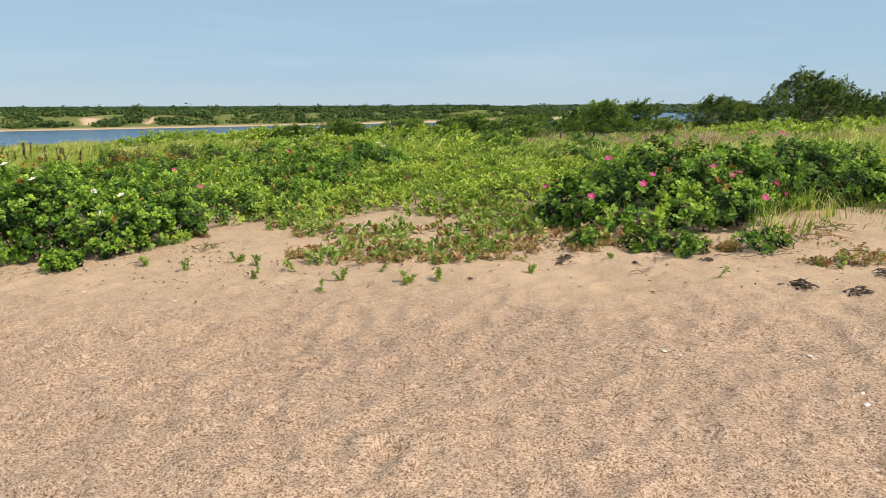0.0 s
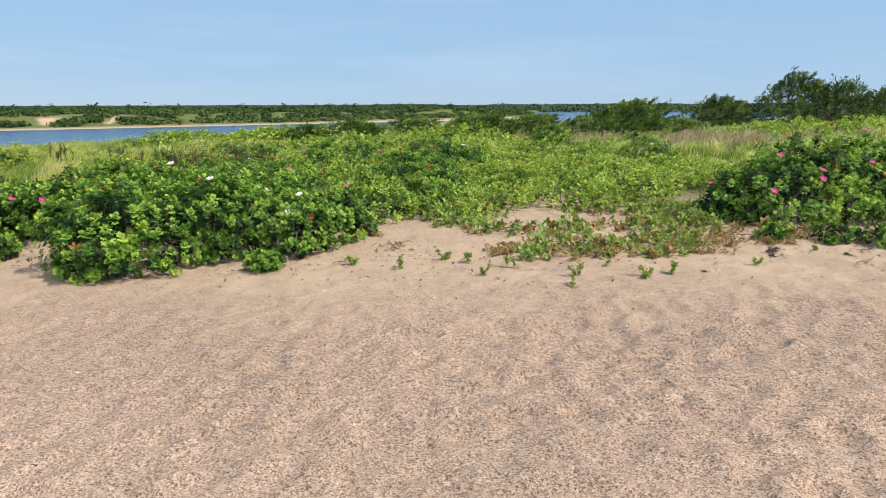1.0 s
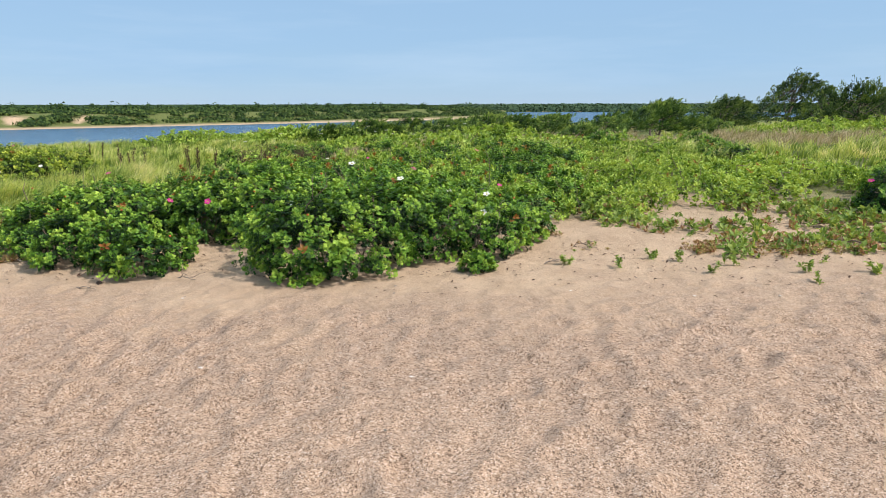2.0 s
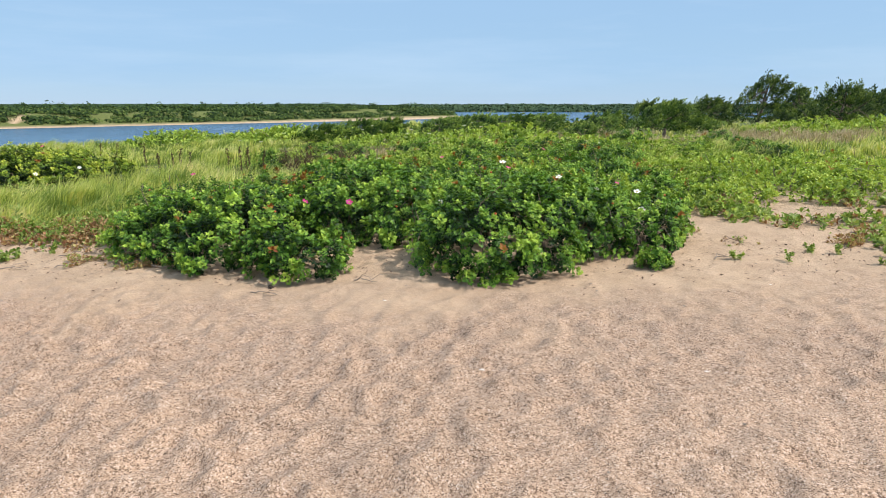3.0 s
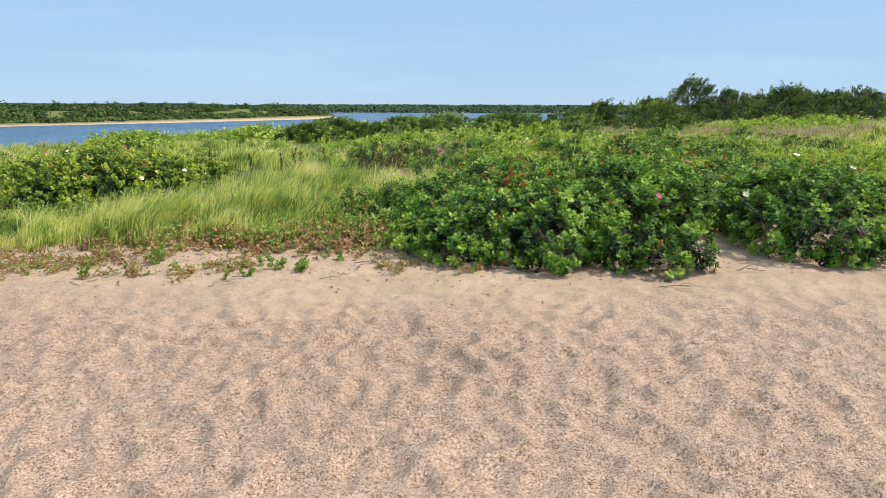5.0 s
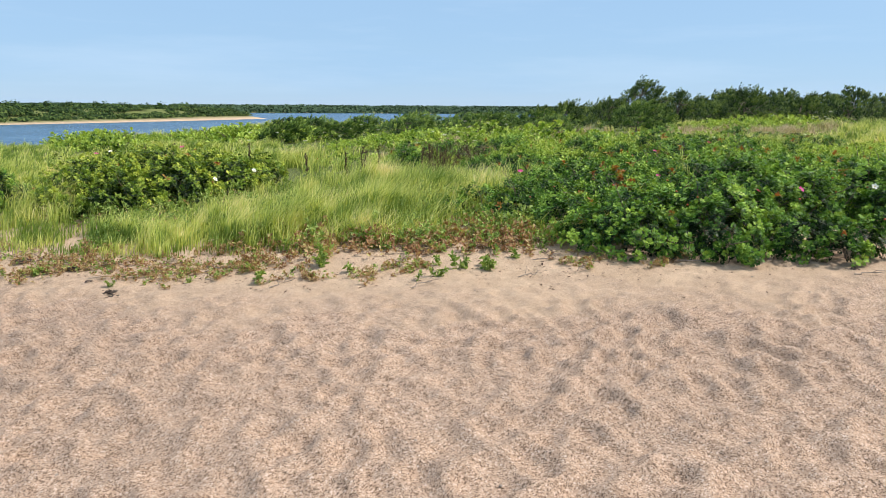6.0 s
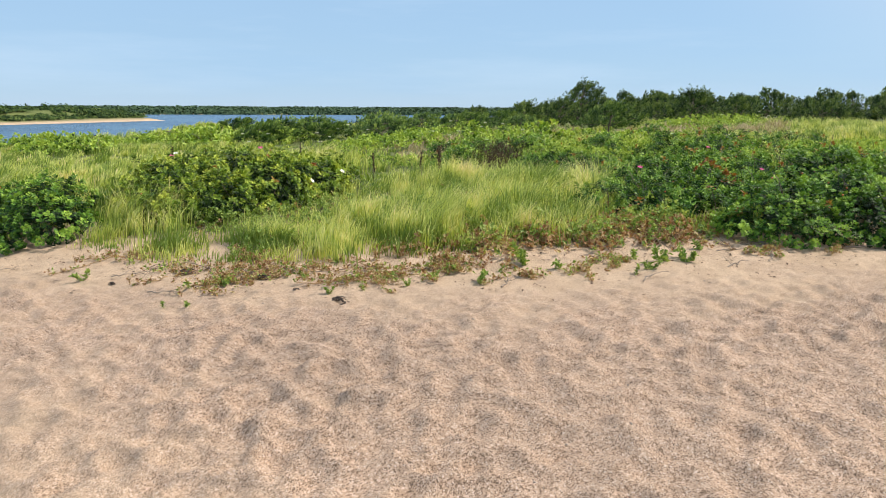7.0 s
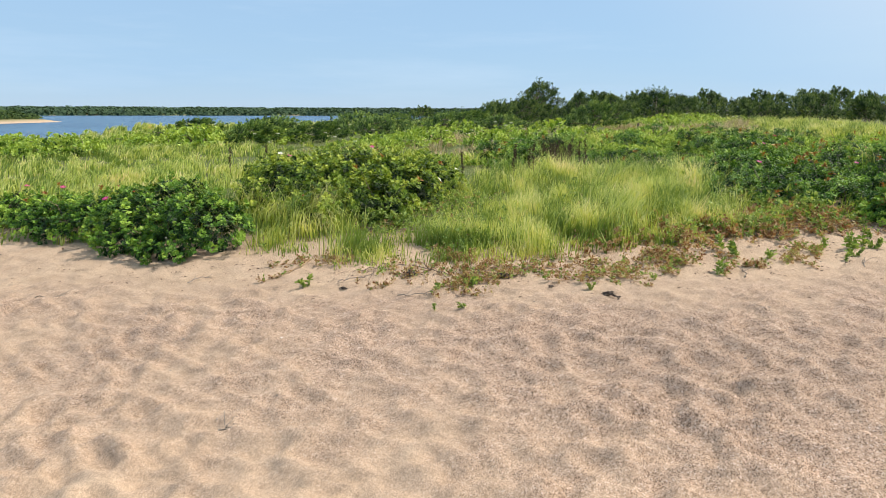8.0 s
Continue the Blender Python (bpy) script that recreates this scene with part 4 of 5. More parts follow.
def trailing_weed(x, y, reach, runners, withered, label):
    """Thin crooked runners that sprawl over the sand, with small leaves along them."""
    z = z_at(x, y)
    ob = thing("trailing_weed", x, y, z, label, "weed", "trailing weeds")
    green, brown = [], []
    for k in range(runners):
        a = rng.uniform(0, 6.28)
        n = 9
        turn = a + np.cumsum(rng.normal(0, 0.33, n))
        stepped = reach * rng.uniform(0.5, 1.2) / n
        px, py = np.cumsum(np.cos(turn) * stepped * 1.3), np.cumsum(np.sin(turn) * stepped * 0.8)
        pz = np.array([z_at(x + q, y + w) - z for q, w in zip(px, py)]) + 0.012 + 0.03 * rng.uniform(0, 1, n) ** 2
        pts = np.stack([px, py, pz], 1)
        v, f = tube(pts, 0.006, 0.003, 4)
        part_of("runner", mesh_of("runner", v, f, REDWEED), ob, "thin reddish-brown runner")
        for q in pts[1:]:
            for _ in range(int(rng.integers(2, 6))):
                (brown if rng.uniform() < withered else green).append(q + rng.normal(0, 0.022, 3) + [0, 0, 0.016])
    for nm, pos, mat, lab in (("foliage", green, WEED, ""), ("withered_foliage", brown, REDWEED, "rust-red withered leaves")):
        if pos:
            pos = np.array(pos)
            v, f = many(SPRAYS, pos, unit(rng.normal(0, 0.6, pos.shape) + [0, 0, 0.8]), rng.uniform(0.022, 0.048, len(pos)))
            part_of(nm, mesh_of(nm, v, f, mat), ob, lab, kind="stuff")
    return ob


def seedling(x, y, size, label="single green seedling standing in bare sand"):
    """A little upright plant: one stem or two with paired leaves."""
    z = z_at(x, y)
    ob = thing("seedling", x, y, z, label, "seedling", "beach seedlings", turn=rng.uniform(0, 6.28), size=size)
    for k in range(int(rng.integers(1, 4))):
        top = np.array([rng.uniform(-0.55, 0.55), rng.uniform(-0.55, 0.55), rng.uniform(0.4, 0.85)])
        pts = bent((0, 0, -0.1), top, 0.0, 0.03, 5)
        v, f = tube(pts, 0.025, 0.015, 4)
        part_of("stem", mesh_of("stem", v, f, WEED), ob)
        pos = np.array([pts[i] for i in (1, 2, 3, 4, 4)])
        v, f = many(SPRAYS, pos, unit(np.tile(top, (5, 1)) + rng.normal(0, 0.3, (5, 3))), rng.uniform(0.34, 0.6, 5))
        part_of("foliage", mesh_of("foliage", v, f, WEED), ob, kind="stuff")


for i in range(14):
    x = -12.8 - 3.1 * (i + rng.uniform(0, 1)) / 14
    y = float(edge(x)) + rng.uniform(-0.55, 0.45)
    trailing_weed(x, y, rng.uniform(0.35, 0.7), int(rng.integers(4, 8)), rng.uniform(0.6, 0.95), "twiggy mauve-brown weed trailing over bare sand")
for x, y, q in ((-0.5, 6.75, 0.4), (0.3, 6.6, 0.45), (0.75, 6.95, 0.4), (-1.3, 7.0, 0.35), (3.7, 5.95, 0.35), (4.3, 6.1, 0.4), (1.4, 6.9, 0.35), (2.9, 6.7, 0.3), (-9.3, 8.75, 0.35), (-10.1, 9.2, 0.4), (-11.6, 10.1, 0.4), (-12.2, 10.3, 0.4), (-3.0, 8.2, 0.3)):
    trailing_weed(x, y, q, 5, 0.75, "rust-brown weed trailing from the plants onto sand")


for x, y, s in ((-1.04, 5.67, .13), (-0.9, 6.04, .13), (-0.28, 5.91, .13), (0.0, 6.0, .15), (-1.4, 6.41, .14), (-1.5, 6.5, .12), (-1.78, 6.24, .12), (-2.12, 6.86, .12), (-1.9, 6.7, .12), (-2.58, 6.64, .13),
                (-3.07, 6.84, .12)):
    seedling(x, y, s * 0.85)
for x, y, s in ((-0.57, 6.29, .10), (0.88, 6.06, .10), (2.46, 5.64, .12), (1.75, 6.45, .08), (3.68, 5.82, .14), (-11.45, 9.86, .22), (-11.1, 9.75, .2), (-12.01, 9.81, .16), (-12.63, 10.8, .2),
                (-10.7, 9.75, .16), (-13.42, 10.75, .16), (-16.04, 12.47, .10), (-15.67, 12.78, .12), (-12.41, 10.5, .18), (-12.55, 11.0, .22), (-11.76, 9.78, .14), (-11.21, 9.65, .18), (-16.4, 13.95, .16),
                (-15.89, 12.28, .09), (-15.39, 12.57, .14), (-14.72, 11.54, .08), (-15.98, 15.2, .16), (-14.0, 11.2, .09), (-11.5, 10.15, .16), (-13.0, 10.9, .12)):
    seedling(x, y, s * 0.85)


# ---------------------------------------------------------------- driftline
def seaweed(x, y, size, label="dark brown clump of dried seaweed on sand"):
    z = z_at(x, y)
    ob = thing("seaweed_clump", x, y, z, label, "seaweed", "dried seaweed", turn=rng.uniform(0, 6.28), size=size)
    for i in range(24):
        c = rng.normal(0, 0.26, 2)
        pts = np.cumsum(rng.normal(0, 0.12, (7, 3)) * [1, 0.7, 0], axis=0) + [c[0], c[1] * 0.6, 0]
        pts[:, 2] = rng.uniform(0.02, 0.4) * np.exp(-2.0 * (pts[:, 0] ** 2 + pts[:, 1] ** 2)) + rng.uniform(0, 0.06, 7)
        v, f = tube(pts, 0.045, 0.02, 4)
        part_of("frond", mesh_of("frond", v, f, SEAWEED), ob)


for x, y, s in ((3.07, 5.36, .17), (3.45, 5.18, .16), (1.28, 6.46, .13), (1.2, 6.35, .09), (-14.74, 11.33, .13), (-15.0, 12.42, .14), (-15.5, 13.3, .16), (2.6, 6.2, .1), (3.9, 5.6, .13), (1.9, 6.2, .06), (3.6, 6.1, .1),
                (-16.2, 13.6, .08), (-7.95, 7.45, .08), (4.3, 5.9, .12), (-14.9, 11.9, .06), (0.3, 5.95, .05)):
    seaweed(x, y, s)


def twig(x, y, length, forks=2, label="thin bleached driftwood twig lying on sand"):
    z = z_at(x, y)
    ob = thing("twig", x, y, z + 0.012, label, "twig", "driftwood twigs", turn=rng.uniform(-0.6, 0.6))
    pts = bent((-length / 2, 0, 0), (length / 2, rng.uniform(-0.1, 0.1), 0.01), 0.02, 0.018, 8)
    pts[:, 2] = np.abs(pts[:, 2]) * 0.6
    v, f = tube(pts, 0.007, 0.003, 5)
    part_of("stick", mesh_of("stick", v, f, DEADWOOD), ob)
    for i in range(forks):
        a = pts[int(rng.integers(2, 6))]
        v, f = tube(bent(a, a + [rng.uniform(0.06, 0.2), rng.uniform(-0.16, 0.16), 0.03], 0.01, 0.01, 4), 0.004, 0.002, 4)
        part_of("side_shoot", mesh_of("side_shoot", v, f, DEADWOOD), ob)


for x, y, ln in ((-10.27, 9.09, .35), (-10.93, 9.25, .3), (-9.14, 8.56, .4), (-8.0, 7.3, .3), (-9.6, 9.0, .3), (2.9, 6.3, .35), (1.9, 5.9, .3), (2.2, 6.3, .25), (3.3, 6.3, .3), (-18.36, 12.36, .12), (-18.16, 15.9, .4),
                 (-16.0, 13.7, .35), (-15.9, 12.9, .3), (-13.2, 10.5, .3), (-12.0, 9.6, .35), (-7.0, 7.3, .25), (-10.4, 9.6, .35), (4.2, 6.3, .35), (-13.6, 11.5, .4), (-14.3, 11.8, .4), (-17.0, 15.0, .3), (-3.2, 6.9, .2)):
    twig(x, y, ln)


def dead_canes(x, y, r, n, high, label, name="dead_shrub", wood=SEEDHEAD):
    z = z_at(x, y)
    ob = thing(name, x, y, z, label, "shrub")
    fine = []
    for i in range(n):
        a, rr = rng.uniform(0, 6.28), rng.uniform(0.3, 1) * r
        b = (rr * math.cos(a), rr * math.sin(a), high * rng.uniform(0.5, 1.0))
        pts = bent((b[0] * 0.3, b[1] * 0.3, -0.03), b, 0.03, 0.03)
        v, f = tube(pts, 0.008, 0.003, 4)
        part_of("cane", mesh_of("cane", v, f, wood), ob)
        for j in range(3):
            q = pts[int(rng.integers(2, 6))]
            fine.append(tube(bent(q, q + rng.normal(0, 0.12, 3) + [0, 0, 0.08], 0, 0.01, 4), 0.004, 0.002, 3))
    v, f = joined(fine)
    part_of("brushwood", mesh_of("brushwood", v, f, wood), ob, kind="stuff")


dead_canes(-7.15, 9.0, 0.35, 16, 0.22, "bare grey rose canes arching over sand", "bare_canes", DEADWOOD)
dead_canes(-3.9, 7.5, 0.4, 18, 0.4, "bare brown rose canes under a bush", "bare_canes", DEADWOOD)
dead_canes(-7.5, 16.5, 0.6, 70, 0.62, "dead dark-brown leafless shrub in grass")
dead_canes(-6.4, 17.0, 0.5, 40, 0.5, "dead dark-brown leafless shrub in grass")


def dock_spire(x, y, high):
    """A dead dock stalk with its seed heads."""
    z = z_at(x, y)
    ob = thing("dock_stalk", x, y, z, "dark brown seed stalk standing above the grass", "stalk", "dock stalks")
    pts = bent((0, 0, 0), (rng.uniform(-0.05, 0.08), 0, high), 0, 0.012, 6)
    v, f = tube(pts, 0.008, 0.004, 5)
    part_of("stalk", mesh_of("stalk", v, f, SEEDHEAD), ob)
    n = 60
    t = rng.uniform(0.4, 1, n)
    p = np.stack([np.interp(t, np.linspace(0, 1, 6), pts[:, i]) for i in range(3)], 1) + rng.normal(0, 0.016, (n, 3))
    v, f = many(SPRAYS, p, unit(rng.normal(0, 0.5, (n, 3)) + [0, 0, 1]), np.full(n, 0.028))
    part_of("seed_head", mesh_of("seed_head", v, f, SEEDHEAD), ob)


for x, y, h in ((-8.72, 15.0, .78), (-8.55, 15.2, .7), (-8.65, 15.4, .66), (-9.95, 15.4, .76), (-9.78, 15.6, .7), (-10.12, 15.7, .64), (-11.2, 18.3, .75), (-8.3, 15.6, .62), (-9.1, 16.4, .66), (-12.4, 20.5, .7), (-12.9, 21.0, .66), (-10.6, 16.6, .6)):
    dock_spire(x, y, h)


def old_post(x, y, high):
    """A short weathered stake with a split, worn top."""
    ob = thing("post", x, y, z_at(x, y), "short dark weathered wooden post in dry grass", "post")
    v, f = tube(np.array([(0, 0, -0.15), (0.004, 0, high * 0.5), (0.012, 0.004, high - 0.02), (0.014, 0.004, high)]), 0.032, 0.026, 7)
    v[-7:] = v[-7:] * [0.8, 0.8, 1] + np.stack([np.zeros(7), np.zeros(7), rng.uniform(-0.01, 0.02, 7)], 1)
    part_of("stake", mesh_of("stake", v, f, BARK), ob)
    cap = np.concatenate([v[-7:], v[-7:].mean(0, keepdims=True) - [[0, 0, 0.012]]])
    part_of("split_top", mesh_of("split_top", cap, np.array([(i, (i + 1) % 7, 7) for i in range(7)]), BARK), ob)


old_post(3.62, 19.63, 0.5)


def umbel(x, y, high):
    """A wild carrot: stalk and a flat white head."""
    z = z_at(x, y)
    ob = thing("wild_carrot", x, y, z, "white flat-topped wild carrot flower on a green stalk", "flower", "wild carrot")
    v, f = tube(bent((0, 0, 0), (0.03, 0, high), 0, 0.01, 4), 0.004, 0.003, 3)
    part_of("stalk", mesh_of("stalk", v, f, WEED), ob)
    n = 16
    a, r = rng.uniform(0, 6.28, n), np.sqrt(rng.uniform(0, 1, n)) * 0.06
    v, f = many(SPRAYS[:1], np.stack([0.03 + r * np.cos(a), r * np.sin(a), np.full(n, high)], 1), np.tile([0, 0, 1.0], (n, 1)), np.full(n, 0.022))
    part_of("flower_head", mesh_of("flower_head", v, f, WHITE), ob, "white flower head")


for i in range(30):
    cx, cy, s = ((13.5, 20.5, 2.0), (-5.5, 26.0, 2.2), (-3.0, 22.0, 2.5))[i % 3]
    umbel(cx + rng.normal(0, s), cy + rng.normal(0, 0.8), rng.uniform(0.3, 0.75))


# scraps of dead leaf and stalk round the feet of the plants
n = 2600
x = rng.uniform(-20, 6, n)
y = edge(x) + rng.normal(0.0, 0.55, n) - np.abs(rng.normal(0, 0.25, n))
tv = np.array([(-1, -0.3, 0), (0.2, -0.45, 0.25), (1, 0.1, 0.05), (-0.1, 0.4, 0.2)], float)
v, f = scatter(tv, np.arange(4)[None], np.stack([x, y, base_ground(x, y) + 0.012], 1), unit(rng.normal(0, 0.25, (n, 3)) + [0, 0, 1]), rng.uniform(0, 6.28, n), rng.uniform(0.008, 0.026, n))
tagged(new("leaf_litter", mesh_of("leaf_litter", v, f, SEEDHEAD)), "brown scraps of dead leaves strewn on sand", "litter", kind="stuff")


# shells and pebbles
def stone_mesh(name, mat, seed, flat):
    bm = bmesh.new()
    bmesh.ops.create_icosphere(bm, subdivisions=1, radius=1.0)
    r = random.Random(seed)
    for v in bm.verts:
        v.co *= r.uniform(0.75, 1.1)
        v.co.z *= flat
    me = bpy.data.meshes.new(name)
    bm.to_mesh(me)
    bm.free()
    me.materials.append(mat)
    return me


def shell_mesh():
    """A ribbed half shell, hollow below."""
    bm = bmesh.new()
    rows, cols = 6, 12
    vs = []
    for i in range(rows + 1):
        for j in range(cols + 1):
            a, q = math.pi * (j / cols - 0.5) * 0.95, i / rows
            rib = 1 + 0.05 * (j % 2) * q
            vs.append(bm.verts.new((q * math.cos(a) * rib * 1.1 - 0.5, q * math.sin(a) * rib, 0.42 * math.sin(math.pi * min(q * 0.85 + 0.1, 1)) * math.cos(a * 0.9))))
    for i in range(rows):
        for j in range(cols):
            k = i * (cols + 1) + j
            bm.faces.new((vs[k], vs[k + 1], vs[k + cols + 2], vs[k + cols + 1]))
    me = bpy.data.meshes.new("shell")
    bm.to_mesh(me)
    bm.free()
    me.materials.append(SHELL)
    return me


SHELL_ME = shell_mesh()
PEBBLES = [stone_mesh("pebble", PEBBLE, i, 0.6) for i in range(4)]
for x, y, s in ((1.51, 4.17, .022), (1.6, 4.12, .016), (2.37, 3.38, .028), (2.42, 3.5, .018), (2.4, 4.02, .022), (-6.41, 5.05, .022), (-17.31, 13.13, .02), (-2.6, 9.0, .05), (0.9, 4.5, .016), (-0.55, 5.4, .016), (-0.4, 5.45, .016),
                (-2.3, 5.6, .018), (-3.3, 6.0, .018), (-4.9, 4.6, .018), (-1.55, 5.5, .014), (-6.9, 6.6, .018), (3.3, 4.6, .02)):
    ob = new("shell", SHELL_ME)
    ob.matrix_basis = Matrix.LocRotScale((x, y, z_at(x, y) + 0.004), Euler((0, 0, rng.uniform(0, 6.28))), (s, s, s))
    tagged(ob, "small white half shell lying on sand", "shell", "beach shells")
for i in range(150):
    x = rng.uniform(-22, 5)
    y = float(edge(x)) - rng.uniform(0.2, 5.5)
    s = rng.uniform(0.006, 0.016)
    ob = new("pebble", PEBBLES[i % 4])
    ob.matrix_basis = Matrix.LocRotScale((x, y, z_at(x, y) + s * 0.2), Euler((0, 0, rng.uniform(0, 6.28))), (s, s * 0.8, s))
    tagged(ob, "small brown pebble lying on sand", "pebble", "beach pebbles")


# ---------------------------------------------------------------- cedars
NEEDLES = (np.array([(0, 0, 0), (0.17, 0.03, 0.5), (0, 0, 1), (-0.17, 0.03, 0.5)], float), np.arange(4)[None])


def cedar(x, y, width, high, label, seed, low=0.15, lean=0.35, tufts=240, per=40, tuft=0.42, needle=0.105, wind=0.8, name="cedar_tree", leaf=CEDAR):
    """A trunk with limbs, and pointed tufts in loose layers, drawn up and down the wind."""
    r = np.random.default_rng(seed)
    z = z_at(x, y)
    ob = thing(name, x, y, z, label, "tree", "wind-shaped cedars")
    layers = max(3, round(high * 3.2))
    t = np.clip((r.integers(0, layers, tufts) + r.normal(0.5, 0.2, tufts)) / layers, 0.0, 1.0)
    az = r.uniform(0, 6.28, tufts)
    lobe = 0.80 + 0.24 * np.sin(3 * az + seed + 4 * t) + 0.16 * np.sin(5 * az + 2 * seed - 7 * t)
    deep = np.where(r.uniform(size=tufts) < 0.7, r.uniform(0.82, 1.05, tufts), r.uniform(0.35, 0.8, tufts))
    rad = 0.6 * width * np.maximum(1 - t ** 1.8, 0.02) ** 0.62 * lobe * deep
    out = np.stack([np.cos(az), np.sin(az), np.zeros(tufts)], 1)
    c = out * rad[:, None]
    c[:, 0] += lean * t * width * 0.5
    c[:, 2] = high * (low + (0.93 - low) * t) * r.uniform(0.92, 1.06, tufts)
    axis = unit(out * (0.75 * (1 - 0.7 * t))[:, None] + np.array([wind, 0.1, 0.30]) + np.stack([0 * t, 0 * t, 0.55 * t], 1) + r.normal(0, 0.22, (tufts, 3)))
    size = 1.08 * tuft * r.uniform(0.6, 1.35, tufts) * np.where(r.uniform(size=tufts) < 0.1, 1.5, 1.0)
    i = np.repeat(np.arange(tufts), per)
    n = len(i)
    along = r.uniform(0, 1, n) ** 0.85
    side = r.normal(size=(n, 3))
    side = unit(side - axis[i] * (side * axis[i]).sum(1)[:, None])
    fat = 0.37 * size[i] * (1 - 0.88 * along) * np.sqrt(r.uniform(0, 1, n)) * (0.35 + np.minimum(along * 4, 0.65))
    p = c[i] + axis[i] * (size[i] * (along - 0.35))[:, None] + side * fat[:, None] * [1, 1, 0.7]
    ok = p[:, 2] > 0.04
    way = unit(axis[i] + side * 0.45 + r.normal(0, 0.16, (n, 3)))
    v, f = scatter(*NEEDLES, p[ok], way[ok], r.uniform(0, 6.28, ok.sum()), needle * r.uniform(0.7, 1.4, ok.sum()))
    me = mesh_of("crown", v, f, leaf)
    # needle tone: darkest at a tuft's root, palest at its tip, varied by tuft
    leaf_tone = np.repeat((0.45 * along - 0.10 + r.normal(0, 0.10, tufts)[i])[ok], 4)
    me.attributes.new("leaf_tone", "FLOAT", "POINT").data.foreach_set("value", leaf_tone.astype(np.float32))
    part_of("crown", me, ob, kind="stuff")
    pts = bent((0, 0, -0.1), (0.4 * lean * width, 0, high * 0.85), 0, 0.04 * high / 3, 7)
    v, f = tube(pts, 0.035 * high, 0.01 * high, 8)
    tr = part_of("trunk", mesh_of("trunk", v, f, BARK, True), ob)
    for k in r.choice(tufts, 16, replace=False):
        a = pts[int(r.integers(1, 6))]
        v, f = tube(bent(a, c[k], 0.05, 0.03 * high / 3), 0.012 * high, 0.004 * high, 5)
        part_of("limb", mesh_of("limb", v, f, BARK, True), tr)
    return ob


DARK = "dark green wind-swept cedar with ragged plumes behind the dune"
big = cedar(17.4, 33.4, 4.0, 2.75, "largest dark green wind-swept cedar on the back dune", 1, 0.1, 0.35, 360, 60, 0.44, 0.09)
front = cedar(5.2, 22.4, 2.5, 1.25, "bushy mid-green cedar with a bare brown base in dry grass", 2, 0.22, 0.2, 210, 56, 0.32, 0.075, leaf=JUNIPER)
stiff = cedar(13.3, 23.3, 3.4, 1.75, "stiff layered grey-green pine-like cedar at the meadow's edge", 3, 0.12, 0.15, 280, 54, 0.34, 0.075, 0.45)
small = cedar(16.6, 29.6, 1.7, 1.95, DARK, 4, 0.1, 0.2, 150, 52, 0.36, 0.085)
low_a = cedar(12.3, 31.0, 2.9, 1.5, DARK, 5, 0.1, 0.4, 200, 54, 0.40, 0.085)
low_b = cedar(8.5, 30.4, 2.8, 1.32, DARK, 6, 0.1, 0.45, 190, 54, 0.40, 0.085)
shrub_a = cedar(0.6, 27.0, 2.8, 0.95, "low dark wind-clipped juniper shrub on the back dune", 7, 0.12, 0.4, 150, 36, 0.36, 0.10, 1.0, "juniper_shrub", JUNIPER)
shrub_b = cedar(-6.6, 30.2, 2.6, 0.75, "low dark wind-clipped juniper shrub on the back dune", 8, 0.12, 0.4, 130, 36, 0.34, 0.10, 1.0, "juniper_shrub", JUNIPER)

low_far = cedar(21.5, 47.5, 2.9, 1.42, DARK, 9, 0.1, 0.4, 130, 34, 0.48, 0.13)
big_far = cedar(32.0, 43.0, 4.0, 2.55, DARK, 10, 0.1, 0.35, 210, 36, 0.52, 0.13)


def again(src, x, y, s, tall=1.0):
    copy_thing(src, Matrix.LocRotScale((x, y, z_at(x, y) - 0.02), Euler((0, 0, rng.uniform(-0.5, 0.5))), (s, s, s * tall)))


for src, x, y, s in ((low_a, 14.6, 34.0, .95), (low_a, 20.5, 32.0, 1.0), (small, 19.5, 29.0, .95), (big, 25.0, 35.0, .72), (low_a, 24.0, 30.0, .95), (low_b, 20.0, 26.0, 1.05), (low_far, 28.0, 29.0, 1.0), (stiff, 18.5, 23.6, .8),
                     (small, 23.5, 26.0, .9), (low_far, 31.0, 25.0, 1.05), (big_far, 35.0, 27.5, .78), (low_a, 27.0, 23.0, .95), (low_b, 24.5, 21.0, 1.0), (low_far, 33.0, 20.5, 1.0), (small, 30.0, 21.5, 1.0), (big_far, 40.0, 22.0, .8), (low_far, 38.0, 17.5, 1.05),
                     (low_far, 31.0, 16.5, 1.0), (big_far, 46.0, 17.0, .85), (low_far, 44.0, 12.0, 1.05), (low_b, 15.6, 26.5, .9)):
    again(src, x, y, s)
for i in range(9):
    a, r = math.radians(57 + 3.9 * i + rng.uniform(-1, 1)), rng.uniform(45, 51)
    again(low_far, -20 + r * math.sin(a), 8 + r * math.cos(a), (1.15, 1.35)[i % 2] * rng.uniform(0.9, 1.15))
for i in range(8):
    a, r = math.radians(rng.uniform(50, 86)), rng.uniform(52, 66)
    again((low_far, low_far, low_far, big_far)[i % 4], -20 + r * math.sin(a), 8 + r * math.cos(a), (1.55, 1.4, 1.6, 0.95)[i % 4] * rng.uniform(0.85, 1.1))
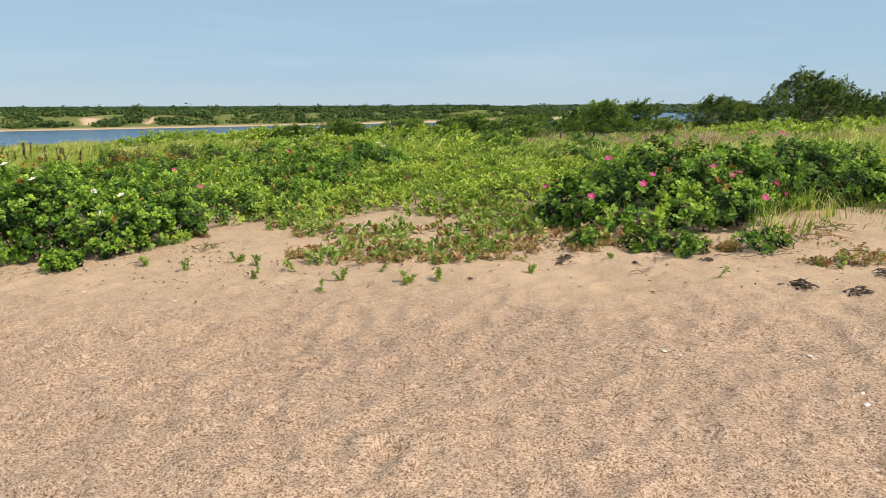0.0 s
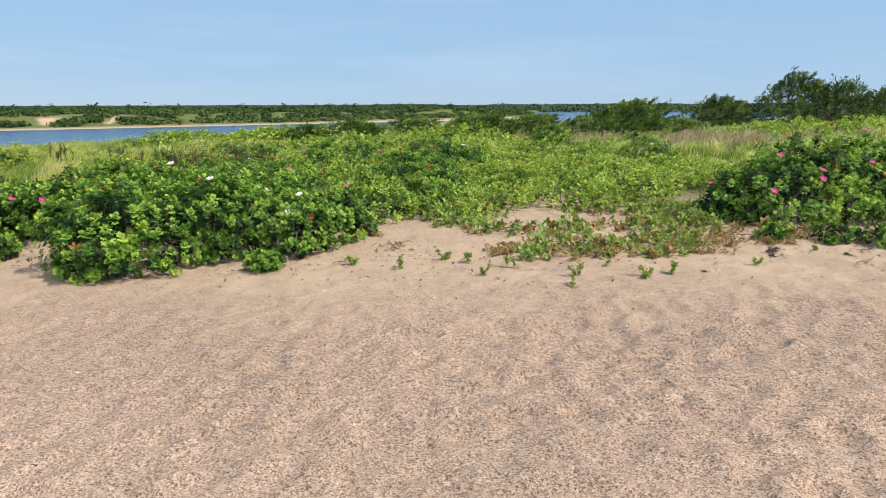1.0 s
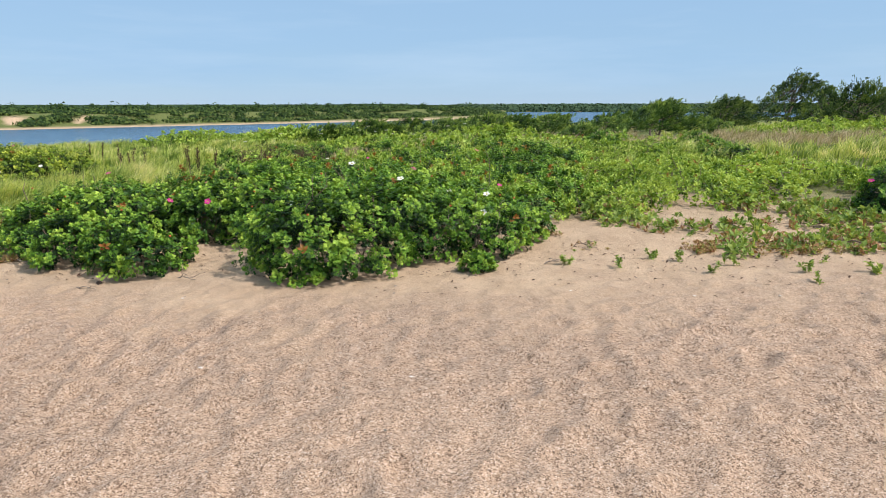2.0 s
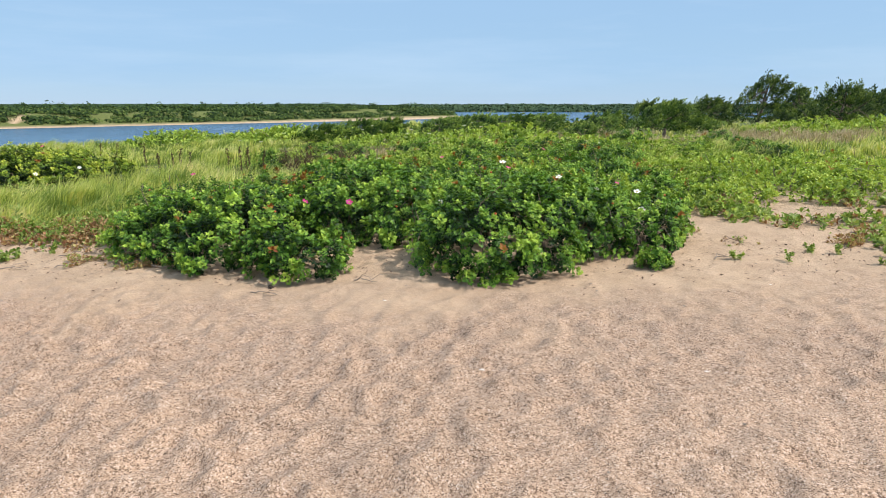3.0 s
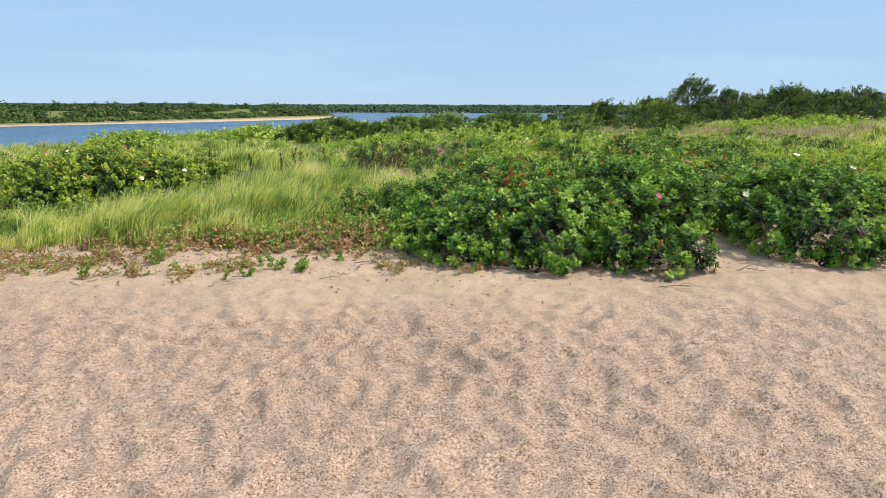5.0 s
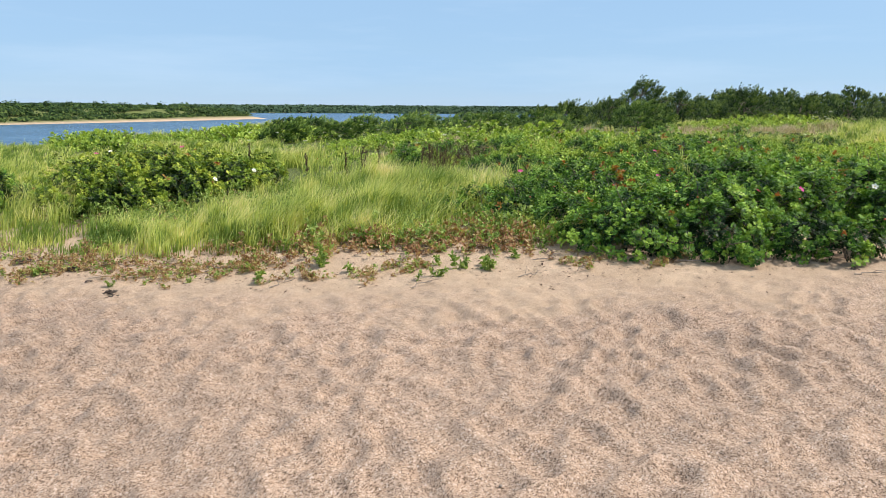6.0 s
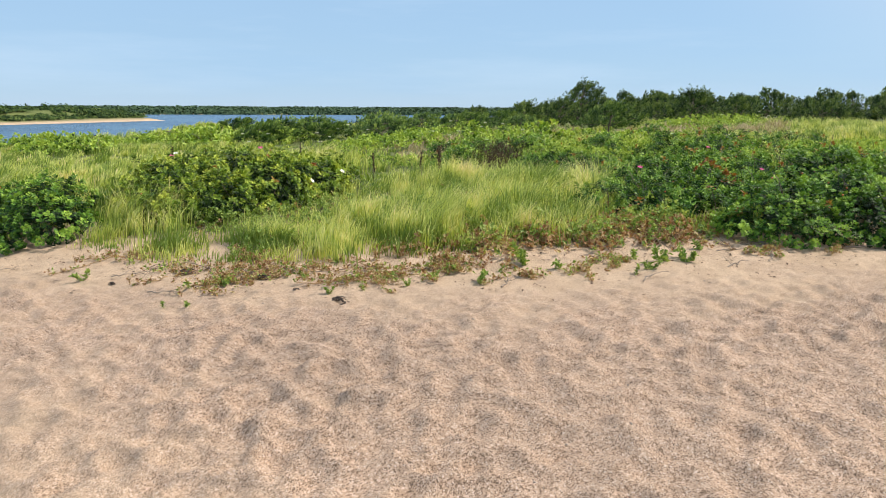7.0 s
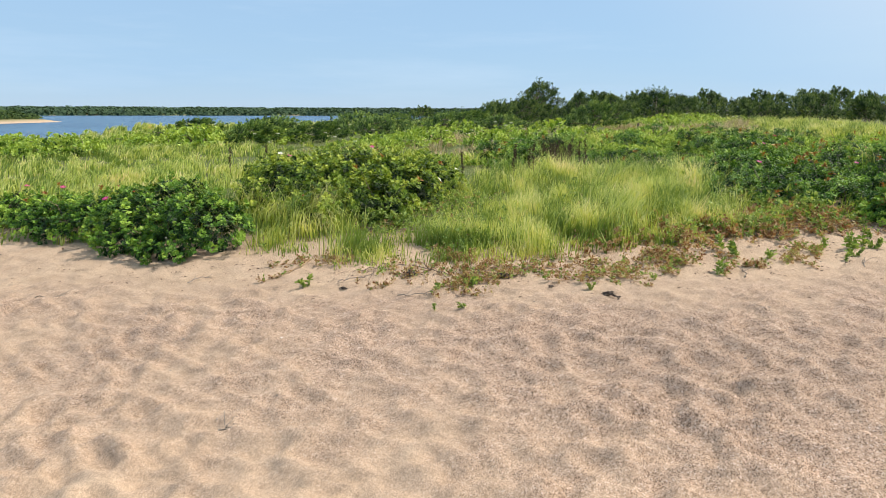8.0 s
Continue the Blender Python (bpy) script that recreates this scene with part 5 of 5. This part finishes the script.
for src, x, y, s in ((shrub_a, 2.8, 28.6, .95), (shrub_a, -1.9, 28.5, .95), (shrub_a, -4.2, 29.5, .8), (shrub_b, -4.9, 31.8, 1.2), (shrub_a, 5.0, 27.2, .8), (shrub_b, -8.6, 32.5, .8), (shrub_a, -2.2, 42.6, 1.0), (shrub_b, 1.0, 33.0, 1.3),
                     (shrub_a, 4.5, 34.0, 1.0), (shrub_a, 6.5, 30.5, 1.0), (shrub_b, 3.0, 24.6, .7), (shrub_b, 8.0, 25.0, .8), (shrub_b, 1.5, 40.0, 1.2)):
    again(src, x, y, s)


# ---------------------------------------------------------------- far woods
def far_wood(name, label, x, y, high, wide, quads, q, mat=FARWOOD):
    """Many small ragged crowns, joined."""
    n = len(x)
    z = base_ground(x, y)
    i = np.repeat(np.arange(n), quads)
    d = unit(rng.normal(size=(len(i), 3)))
    d[:, 2] = np.abs(d[:, 2]) * 1.0
    rad = rng.uniform(0.55, 1.05, len(i))[:, None]
    p = d * rad * np.stack([wide[i] * 0.5, wide[i] * 0.5, high[i]], 1) + np.stack([x[i], y[i], z[i]], 1)
    axis = unit(d + [0.25, -0.2, 0.3] + rng.normal(0, 0.35, p.shape))
    tv = np.array([(-1, -0.6, 0), (0.1, -1, 0.15), (1, 0.5, 0), (-0.2, 1, 0.1)], float)
    v, f = scatter(tv, np.arange(4)[None], p, axis, rng.uniform(0, 6.28, len(p)), q * rng.uniform(0.6, 1.3, len(p)))
    return tagged(new(name, mesh_of(name, v, f, mat)), label, "trees", kind="stuff")


n = 1900
x = rng.uniform(-98, 60, n)
back_off = rng.uniform(0, 1, n) ** 1.5
y = far_shore(np.minimum(x, 38)) + 5.5 + 110 * back_off + np.maximum(x - 38, 0) * 6
ok = (pond(x, y) < -4) & ((far_shore(x) - y) * 0.8 < -4.6)
for bx, by, rx, ry in BARE[-2:]:
    ok &= np.hypot((x - bx) / rx, (y - by) / ry) > np.where(y < by + 1, 1.7, 1.0)
x, y, back_off = x[ok], y[ok], back_off[ok]
far_wood("far_scrub", "low green scrub beyond the pond", x, y, rng.uniform(0.25, 0.9, len(x)), rng.uniform(2.0, 5.0, len(x)), 50, 0.2, FARSCRUB)
grove = np.array([noise.noise(Vector((a * 0.045, b * 0.045, 2.0))) for a, b in zip(x, y)]) + 0.5 * back_off + 0.06 + rng.normal(0, 0.1, len(x))
ok = grove > -0.14
x, y, back_off = x[ok], y[ok], back_off[ok]
far_wood("far_trees", "low dark green wind-clipped trees beyond the pond", x, y, 0.4 + (0.7 * rng.uniform(0, 1, len(x)) ** 1.6 + 0.8 * np.clip(grove[ok] - 0.15, 0, 0.4)) * (0.6 + 0.5 * back_off) + np.where(rng.uniform(0, 1, len(x)) > 0.9, rng.uniform(0.4, 1.2, len(x)), 0), rng.uniform(1.6, 4.2, len(x)), 80, 0.23)
n = 3400
a, r = np.radians(rng.uniform(-62, 88, n)), 337 + 170 * rng.uniform(0, 1, n) ** 1.8
far_wood("hill_trees", "long low wooded shore on the horizon", r * np.sin(a) - 10, r * np.cos(a), np.where(a < 0.17, 0.22, 1.4) * rng.uniform(1.4, 1.8, n), rng.uniform(9, 16, n), 28, 0.7, HAZED_HILLWOOD)
